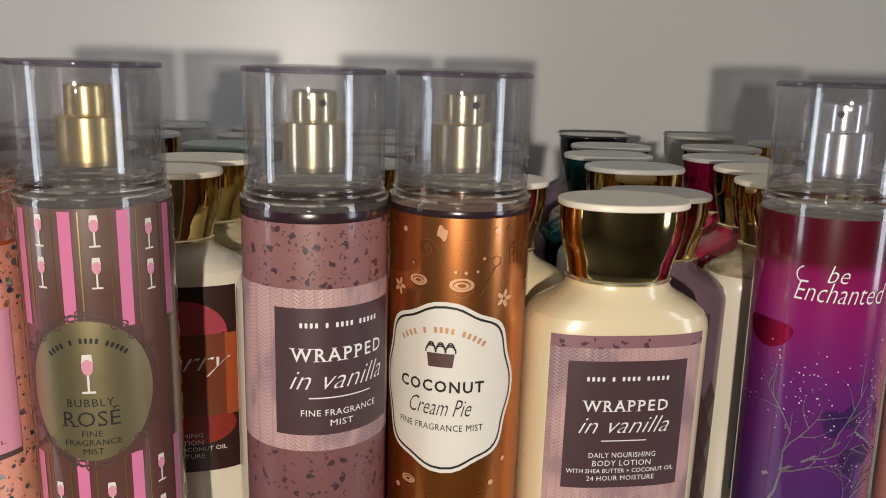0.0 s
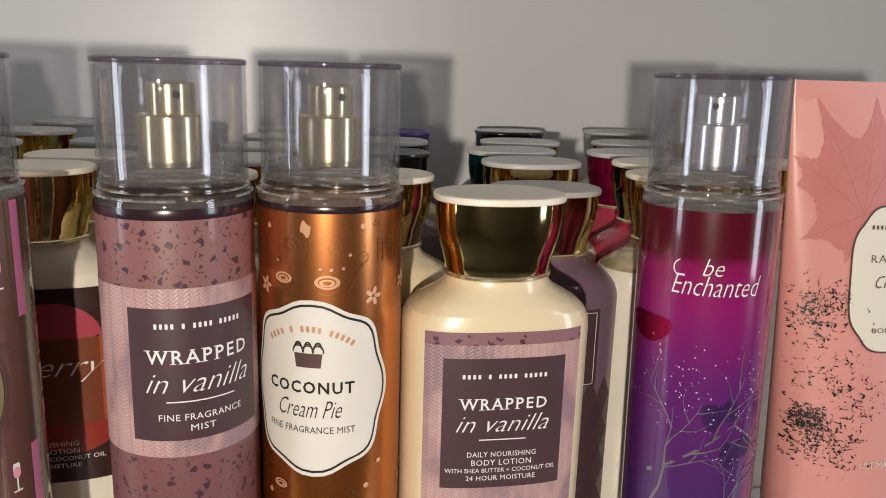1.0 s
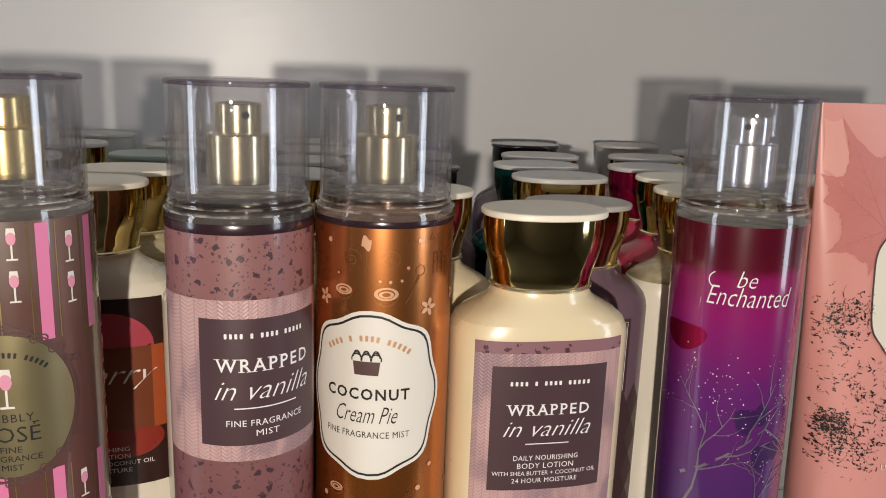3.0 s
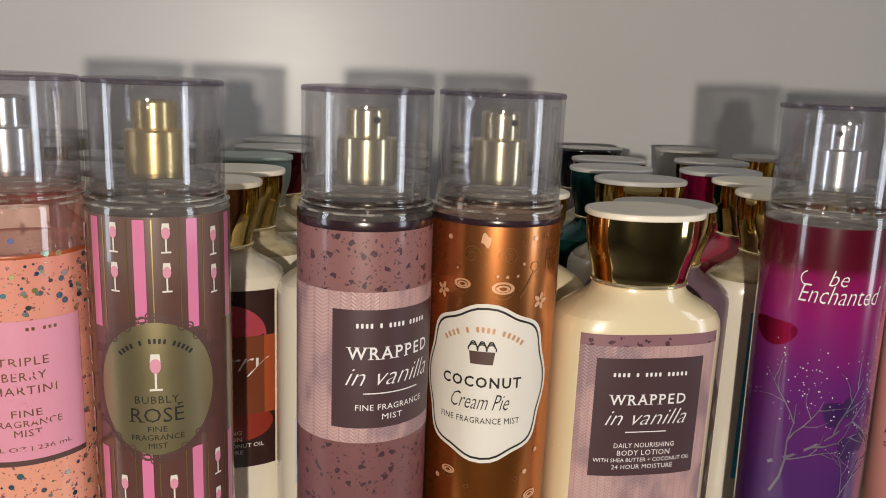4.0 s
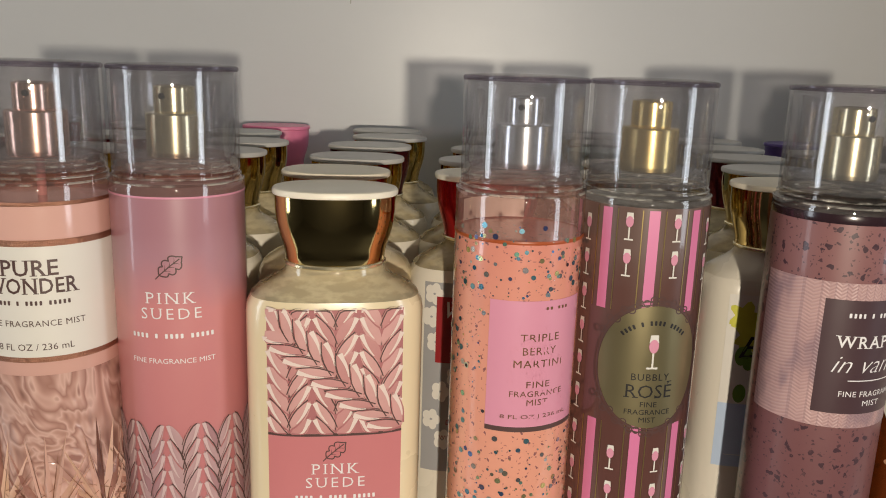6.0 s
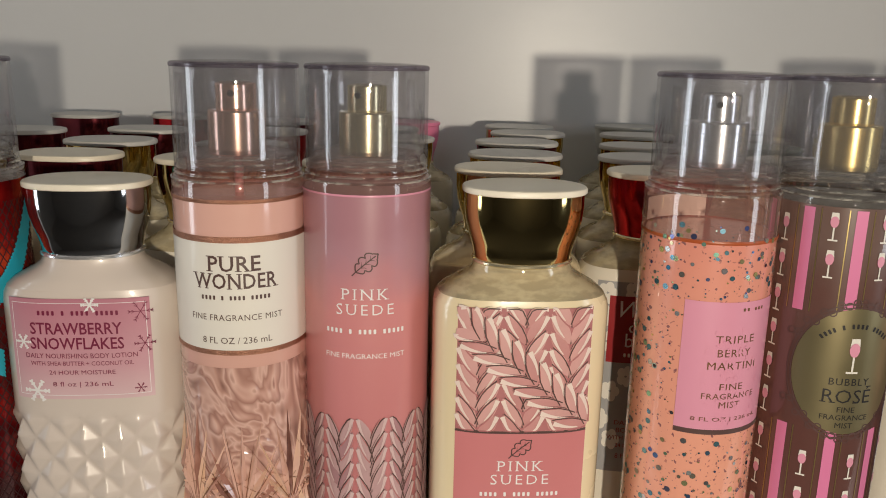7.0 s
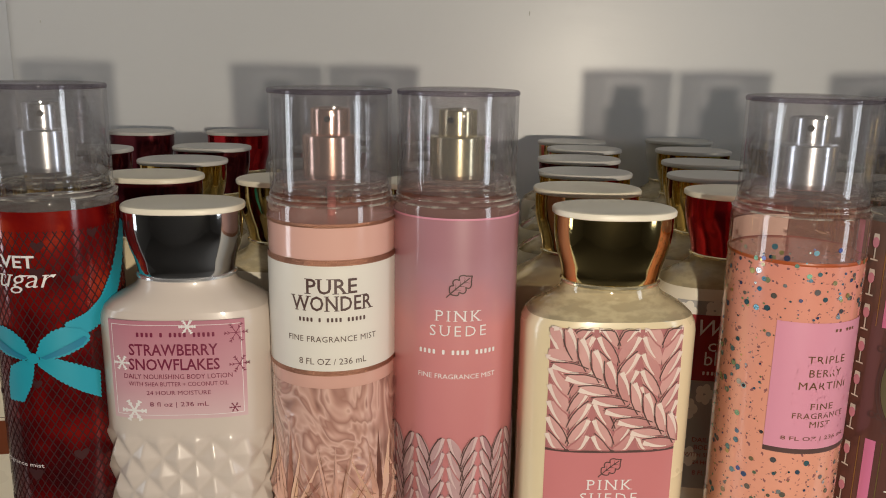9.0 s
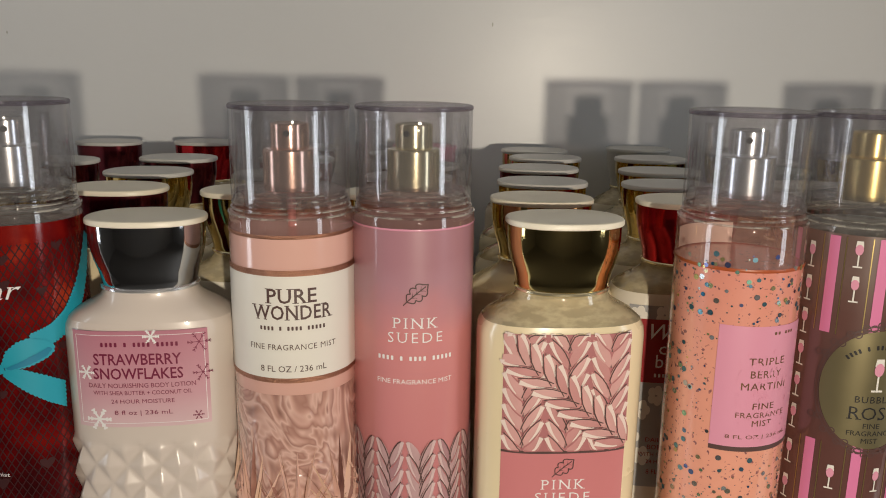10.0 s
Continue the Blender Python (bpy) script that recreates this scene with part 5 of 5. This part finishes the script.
# cream lotion with the knit label
z0, z1 = 0.0622, 0.1090
hz = z1 - z0
printed(lotion_wv, [
    ("label", sheet(-0.0268, 0.0268, 0.020, 0.1136, 24, 4), KNIT, 0),
    ("label_top", sheet(-0.0268, 0.0268, 0.1136, 0.1180, 24), SPECKLE_STRIP, 0),
    ("label_field", sheet(-0.0208, 0.0210, z0, z1, 20), LABEL_PLUM, 1),
    ("brand_line", bars(0, z1 - 0.135 * hz, 0.0295, 0.0017, 17, 0, (4, 6, 11)), WHITE_INK, 2),
    ("title", words("WRAPPED", 0, z1 - 0.345 * hz, 0.0298, 0.0041, 0, 0.012, 0, 1.25, 0.13), WHITE_INK, 2),
    ("script", words("in vanilla", 0, z1 - 0.495 * hz, 0.0320, 0.0060, 0.45, -0.012), WHITE_INK, 2),
    ("rule", line_of(-0.008, 0.008, z1 - 0.62 * hz, 0.00038), WHITE_INK, 2),
    ("lettering", words("DAILY NOURISHING", 0, z1 - 0.735 * hz, 0.0238, 0.0019, 0, 0.0, 0, 1.08), WHITE_INK, 2),
    ("lettering", words("BODY LOTION", 0, z1 - 0.800 * hz, 0.0208, 0.0021, 0, 0.0, 0, 1.08), WHITE_INK, 2),
    ("lettering", words("WITH SHEA BUTTER + COCONUT OIL", 0, z1 - 0.862 * hz, 0.0385, 0.0016), WHITE_INK, 2),
    ("lettering", words("24 HOUR MOISTURE", 0, z1 - 0.922 * hz, 0.0242, 0.0018, 0, 0.0, 0, 1.08), WHITE_INK, 2),
], LOTION)

# cream lotion with the braided label
printed(lotion_ps, [
    ("label", sheet(-0.0243, 0.0243, 0.0735, 0.1205, 24), BRAID_BASE, 0),
    ("label_rule", sheet(-0.0243, 0.0243, 0.0725, 0.0735, 24), BROWN_INK, 0.5),
    ("label_field", sheet(-0.0243, 0.0243, 0.015, 0.0725, 24, 4), ROSE, 0),
    ("leaf_mark", leaf_mark(0, 0.0667, 0.0042), BROWN_INK, 1),
    ("title", words("PINK", 0, 0.0595, 0.0165, 0.0040, 0, -0.006, 0, 1.3, 0.11), WHITE_INK, 1),
    ("title", words("SUEDE", 0, 0.0540, 0.0215, 0.0040, 0, -0.006, 0, 1.3, 0.11), WHITE_INK, 1),
    ("brand_line", bars(0, 0.0480, 0.0300, 0.0018, 17, 0, (4, 6, 11)), WHITE_INK, 1),
], LOTION)
braid(lotion_ps, LOTION, (-0.0243, 0.0243, 0.0736, 0.1204), [-0.0165, 0.0, 0.0163], 0.0064, 0.0076, 0.0116, 0.0028, (STRAND_A, STRAND_B, STRAND_B), STRAND_C, ((0.0, 0.0960), radians(49), 6))

# quilted lotion with the snowflake label
printed(lotion_ss, [
    ("label", sheet(-0.0260, 0.0232, 0.0812, 0.1203, 24, 6), SNOW_PINK, 2),
    ("brand_line", bars(-0.0014, 0.1149, 0.0285, 0.0019, 17, 0, (4, 6, 11)), WINE, 4),
    ("title", words("STRAWBERRY", -0.0025, 0.1090, 0.0318, 0.0046, 0, 0.014), WINE, 4),
    ("title", words("SNOWFLAKES", -0.0025, 0.1032, 0.0326, 0.0046, 0, 0.014), WINE, 4),
    ("lettering", words("DAILY NOURISHING BODY LOTION", -0.0014, 0.0984, 0.0390, 0.0019), WINE, 4),
    ("lettering", words("WITH SHEA BUTTER + COCONUT OIL", -0.0014, 0.0954, 0.0360, 0.0017), WINE, 4),
    ("lettering", words("24 HOUR MOISTURE", -0.0014, 0.0919, 0.0230, 0.0017), WINE, 4),
    ("lettering", words("8 fl oz | 236 mL", -0.0014, 0.0870, 0.0212, 0.0024), WINE, 4),
    ("snowflake", snowflake(0.003, 0.1180, 0.0030, None, 0.0006), WHITE_INK, 3.5), ("snowflake", snowflake(-0.0215, 0.1035, 0.0030, None, 0.0006), WHITE_INK, 3.5),
    ("snowflake", snowflake(-0.0180, 0.0845, 0.0046, None, 0.0008), WHITE_INK, 3.5), ("snowflake", snowflake(0.0200, 0.1150, 0.0042, None, 0.00026), WINE, 3.5),
    ("snowflake", snowflake(0.0208, 0.1025, 0.0036, None, 0.00026), WINE, 3.5), ("snowflake", snowflake(0.0185, 0.0850, 0.0020, None, 0.00026), WINE, 3.5),
    ("label_edge", frame_lines(-0.0246, 0.0218, 0.0828, 0.1186, 0.0002), WHITE_INK, 3),
], LOTION)

# second-row labels
printed(lotion_berry, [
    ("label", sheet(-0.0270, 0.0270, 0.0400, 0.1180, 24, 4), BERRY_DARK, 0),
    ("label_fruit", disc(0.0065, 0.0990, oval(0.0170, 0.0135), 32, 4), BERRY_PINK, 0.8),
    ("label_field", sheet(-0.0269, 0.0225, 0.0640, 0.0985, 24), BERRY_BROWN, 1.2), ("label_side", sheet(0.0225, 0.0268, 0.0640, 0.0985, 8), BERRY_ORANGE, 1.2),
    ("label_fruit", disc(0.012, 0.0600, oval(0.0140, 0.0080), 32, 4), BERRY_RED, 1.0),
    ("script", words("erry", 0.0125, 0.0850, 0.0240, 0.0080, 0.5, -0.012), WHITE_INK, 2),
    ("lettering", words("NOURISHING", 0.0030, 0.0560, 0.0200, 0.0019), WHITE_INK, 2), ("lettering", words("LOTION", 0.0070, 0.0530, 0.0120, 0.0021), WHITE_INK, 2),
    ("lettering", words("+ COCONUT OIL", 0.0110, 0.0500, 0.0220, 0.0018), WHITE_INK, 2), ("lettering", words("MOISTURE", 0.0060, 0.0470, 0.0150, 0.0018), WHITE_INK, 2),
], LOTION)
blooms, greens = [], []
for k in range(9):
    blooms.append(bmesh.new())
    greens.append(bmesh.new())
    disc(rnd.uniform(-0.022, 0.02), rnd.uniform(0.094, 0.113), lambda t: (0.0050 * math.cos(t) * (1 + 0.3 * math.cos(5 * t)), 0.0052 * math.sin(t) * (1 + 0.3 * math.cos(5 * t))), 30, 2, blooms[-1])
    disc(rnd.uniform(-0.022, 0.02), rnd.uniform(0.072, 0.092), oval(0.0026, 0.0042), 16, 2, greens[-1])
printed(lotion_bloom, [
    ("label", sheet(-0.0262, 0.0262, 0.0690, 0.1170, 20), LABEL_WHITE, 0), ("label_foot", sheet(-0.0262, 0.0262, 0.0400, 0.0690, 20), SKY_BLUE, 0),
    ("flower", blooms, YELLOW_GREEN, 1), ("leaf", greens, LEAF_GREEN, 1.2), ("script", words("B", -0.0160, 0.0945, 0.0090, 0.0095, 0.4), INK, 2), ("rule", line_of(-0.022, 0.022, 0.0455, 0.0003), WHITE_INK, 1),
], LOTION)
petals = []
for cx, cz in ((-0.0225, 0.113), (-0.0215, 0.092), (-0.0190, 0.070), (-0.0225, 0.057), (-0.013, 0.077), (0.004, 0.066), (-0.012, 0.114), (-0.0235, 0.103), (-0.0175, 0.048)):
    petals.append(bmesh.new())
    for k in range(5):
        disc(cx + 0.0022 * math.cos(1.2566 * k), cz + 0.0026 * math.sin(1.2566 * k), oval(0.0017, 0.0023), 12, 1, petals[-1])
printed(lotion_cherry, [
    ("label", sheet(-0.0265, 0.0265, 0.0330, 0.1180, 24), GREY_PRINT, 0), ("flower", petals, LABEL_WHITE, 1),
    ("label_field", sheet(-0.0215, 0.0265, 0.0830, 0.1120, 20), DEEP_RED, 1.5),
    ("script", words("W", -0.0120, 0.1065, 0.0105, 0.0070, 0.35), WHITE_INK, 2.5), ("title", words("ch", -0.0095, 0.0990, 0.0075, 0.0055), WHITE_INK, 2.5), ("title", words("blo", -0.0095, 0.0930, 0.0095, 0.0060), WHITE_INK, 2.5),
    ("brand_line", bars(0, 0.0865, 0.0300, 0.0018, 17, 0, (4, 6, 11)), WHITE_INK, 2.5),
    ("lettering", words("DAILY", -0.0120, 0.0560, 0.0085, 0.0020), DEEP_RED, 1.5), ("lettering", words("BODY", -0.0110, 0.0525, 0.0085, 0.0022), DEEP_RED, 1.5), ("lettering", words("WITH SHEA", -0.0120, 0.0490, 0.0140, 0.0019), DEEP_RED, 1.5), ("lettering", words("24 HOUR", -0.0100, 0.0455, 0.0105, 0.0019), DEEP_RED, 1.5), ("lettering", words("8 FL OZ", -0.0100, 0.0405, 0.0100, 0.0022), DEEP_RED, 1.5),
], LOTION)
facets = []
for j in range(9):
    for k in range(9):
        u, v = -0.026 + 0.0065 * k + (0.00325 if j % 2 else 0), 0.006 + 0.0085 * j
        if abs(u) < 0.0295:
            one = bmesh.new()
            facets.append(one)
            vs = [one.verts.new((u + x, v + y, 0)) for x, y in ((0, -0.0085), (0.00325, 0), (0, 0.0085), (-0.00325, 0))]
            one.faces.new(vs)
printed(lotion_plum, [
    ("facet", facets, LABEL_PLUM, 0.5), ("label", sheet(-0.0215, 0.0215, 0.0790, 0.1130, 16), LABEL_PLUM, 1), ("outline", frame_lines(-0.0200, 0.0200, 0.0800, 0.1115, 0.00025), WHITE_INK, 2),
    ("lettering", words("BODY LOTION", 0.0035, 0.0960, 0.0240, 0.0019), WHITE_INK, 2), ("lettering", words("COCONUT OIL", 0.0035, 0.0925, 0.0230, 0.0018), WHITE_INK, 2),
], LOTION)
printed(lotion_far, [
    ("label", sheet(-0.0270, 0.0270, 0.0560, 0.1120, 20), PLAQUE, 0), ("label_picture", sheet(-0.0270, 0.0270, 0.0400, 0.0560, 20), BERRY_BROWN, 0.5), ("outline", frame_lines(-0.0255, 0.0255, 0.0575, 0.1105, 0.0003), BROWN_INK, 1),
] + [("lettering_bars", bars(0.004, z, 0.036, h, 13, 0, (5, 9)), BROWN_INK, 1.5) for z, h in ((0.106, 0.0018), (0.098, 0.0040), (0.089, 0.0020), (0.083, 0.0046), (0.075, 0.0018), (0.0705, 0.0022), (0.066, 0.0018), (0.0605, 0.0020))], LOTION)

# ---- the cream tube standing on its cap ----
TUBE_FORM = [(0.020, 0.0262, 0.0255), (0.050, 0.0300, 0.0215), (0.100, 0.0340, 0.0160), (0.150, 0.0378, 0.0100), (0.190, 0.0405, 0.0040), (0.2015, 0.0410, 0.0016)]


def tube_face(u, v):
    hs, aa, bb = zip(*TUBE_FORM)
    a, b = float(np.interp(v, hs, aa)), float(np.interp(v, hs, bb))
    return Vector((u, -b * math.sqrt(max(0.0, 1 - min(1.0, (u / a) ** 2))) - 0.0002, v))


cream_tube = thing("cream_tube", pose(0.2525, 0.2420, 0, 0, 0, 4), "pink body cream tube with petals, dark flecks and a cream plaque", "tube")
finer = []
for (za, a1, b1), (zb, a2, b2) in zip(TUBE_FORM, TUBE_FORM[1:]):
    finer += [(za + (zb - za) * k / 5, a1 + (a2 - a1) * k / 5, b1 + (b2 - b1) * k / 5, 2.0) for k in range(5)]
part("body", loft(finer + [(0.2015, 0.0410, 0.0016, 2.0)], 96), TUBE, cream_tube)
part("cap", loft([(0.0, 0.0245, 0.0240, 2.0), (0.001, 0.0255, 0.0250, 2.0), (0.0185, 0.0262, 0.0255, 2.0), (0.0199, 0.0258, 0.0251, 2.0)], 64), ROSE_GOLD, cream_tube)


def leaf_form(corners, middle):
    """A pointed leaf print about its middle, with slightly hollow edges between the corners."""
    n = len(corners)

    def at(t):
        s = t / 6.283185 % 1.0 * n
        k = int(s)
        a, b = corners[k % n], corners[(k + 1) % n]
        f = s - k
        hollow = 1 - 0.10 * math.sin(math.pi * f) + 0.02 * math.sin(23 * s)
        return (a[0] + (b[0] - a[0]) * f - middle[0]) * hollow, (a[1] + (b[1] - a[1]) * f - middle[1]) * hollow
    return disc(middle[0], middle[1], at, n * 8, 8)


def held(bm, low=0.024, high=0.199):
    for v in bm.verts:
        a = float(np.interp(v.co.y, [f[0] for f in TUBE_FORM], [f[1] for f in TUBE_FORM])) * 0.985
        v.co.x, v.co.y = min(max(v.co.x, -a), a), min(max(v.co.y, low), high)
    return bm


BIG_LEAF = ((-0.0327, 0.1965), (-0.0252, 0.1880), (-0.0153, 0.1825), (-0.0097, 0.1965), (-0.0017, 0.1840), (0.0060, 0.1920), (0.0110, 0.1780), (0.0210, 0.1740), (0.0160, 0.1620), (0.0200, 0.1500), (0.0020, 0.1500), (-0.0142, 0.1465), (-0.0188, 0.1390), (-0.0219, 0.1440), (-0.0340, 0.1470), (-0.0300, 0.1570), (-0.0372, 0.1660), (-0.0392, 0.1760), (-0.0300, 0.1770))
SMALL_LEAF = ((0.0010, 0.0950), (0.0050, 0.0970), (0.0040, 0.1034), (0.0110, 0.1070), (0.0180, 0.1110), (0.0260, 0.1040), (0.0290, 0.0920), (0.0220, 0.0820), (0.0180, 0.0740), (0.0140, 0.0830), (0.0060, 0.0760), (0.0076, 0.0876))
part("petal_print", laid(held(leaf_form(((-0.0400, 0.1960), (-0.0330, 0.1960), (-0.0290, 0.1820), (-0.0310, 0.1720), (-0.0385, 0.1780)), (-0.0345, 0.1850))), tube_face, 0.00002), PETAL_LIGHT, cream_tube)
for corners, middle, tips, root in ((BIG_LEAF, (-0.0120, 0.1640), (0, 3, 5, 7, 12, 14, 17), (-0.0130, 0.1560)), (SMALL_LEAF, (0.0140, 0.0930), (0, 2, 4, 6, 10), (0.0160, 0.0900))):
    leaf = part("leaf_print", laid(held(leaf_form(corners, middle)), tube_face, 0.00006), PETAL, cream_tube)
    veins = bmesh.new()
    for k in tips:
        tip = corners[k]
        main = [(root[0] + (tip[0] - root[0]) * q, root[1] + (tip[1] - root[1]) * q + 0.0008 * math.sin(3 * q)) for q in [i / 8 for i in range(8)]]
        stroke(main, 0.0006, veins, True)
        for q in (2, 3, 4, 5):
            x, y = main[q]
            for s in (-0.7, 0.7):
                a = math.atan2(tip[1] - root[1], tip[0] - root[0]) + s
                r = math.dist(tip, root) * (0.24 - 0.03 * q)
                stroke([(x, y), (x + r * 0.5 * math.cos(a), y + r * 0.5 * math.sin(a)), (x + r * math.cos(a - s * 0.2), y + r * math.sin(a - s * 0.2))], 0.0003, veins, True)
    tagged(part("vein_print", laid(held(veins), tube_face, 0.0001), PETAL_DARK, leaf), kind="stuff")
flecks = bmesh.new()
for cx, cz, sx, sz, n in ((-0.0257, 0.1225, 0.0050, 0.0048, 150), (-0.0200, 0.0985, 0.0075, 0.0080, 90), (-0.0260, 0.0815, 0.0030, 0.0030, 170), (-0.0215, 0.0740, 0.0062, 0.0055, 150), (-0.0085, 0.0880, 0.0032, 0.0050, 34), (0.0010, 0.1840, 0.0018, 0.0022, 26)):
    for _ in range(int(n * 1.7)):
        u, v, way = rnd.gauss(cx, sx), rnd.gauss(cz, sz), rnd.uniform(0, 6.283)
        for _ in range(rnd.choice((1, 2, 3, 4, 6))):
            r = abs(rnd.gauss(0, 0.00014)) + 0.00006
            flecks.faces.new([flecks.verts.new((u + r * rnd.uniform(0.4, 1.7) * math.cos(6.283 * k / 5), v + r * rnd.uniform(0.4, 1.7) * math.sin(6.283 * k / 5), 0)) for k in range(5)])
            way += rnd.uniform(-0.8, 0.8)
            u, v = u + 0.0005 * math.cos(way), v + 0.0005 * math.sin(way)
tagged(part("fleck_print", laid(held(flecks), tube_face, 0.0004), INK, cream_tube), kind="stuff")
plaque = lambda a, b: (lambda t: (a * math.copysign(abs(math.cos(t)) ** 0.5, math.cos(t)) * (1 - 0.08 * abs(math.sin(2 * t)) ** 3), b * math.copysign(abs(math.sin(t)) ** 0.5, math.sin(t)) * (1 - 0.08 * abs(math.sin(2 * t)) ** 3)))
for name, bm, material, lift in (("label_edge", disc(0.0025, 0.1335, plaque(0.0194, 0.0264), 72, 8), BROWN_INK, 0.0003), ("label", disc(0.0025, 0.1335, plaque(0.0187, 0.0257), 72, 8), PLAQUE, 0.0004)):
    part(name, laid(held(bm), tube_face, lift), material, cream_tube)
for name, bm, material in (("brand_line", bars(0.0035, 0.1520, 0.0270, 0.0016, 17, 0, (4, 6, 11)), BROWN_INK), ("title", words("RASPBERRY", 0.0035, 0.1410, 0.0255, 0.0028, 0, -0.008, 0, 1.15), TUBE_INK), ("script", words("chiffon", 0.0035, 0.1340, 0.0215, 0.0068, 0.45, -0.014), TUBE_INK), ("lettering", words("BODY CREAM", 0.0035, 0.1155, 0.0220, 0.0018), TUBE_INK), ("lettering", words("ULTIMATE HYDRATION", 0.0080, 0.0660, 0.0330, 0.0024), PLAQUE)):
    part(name, laid(held(bm), tube_face, 0.0006), material, cream_tube)
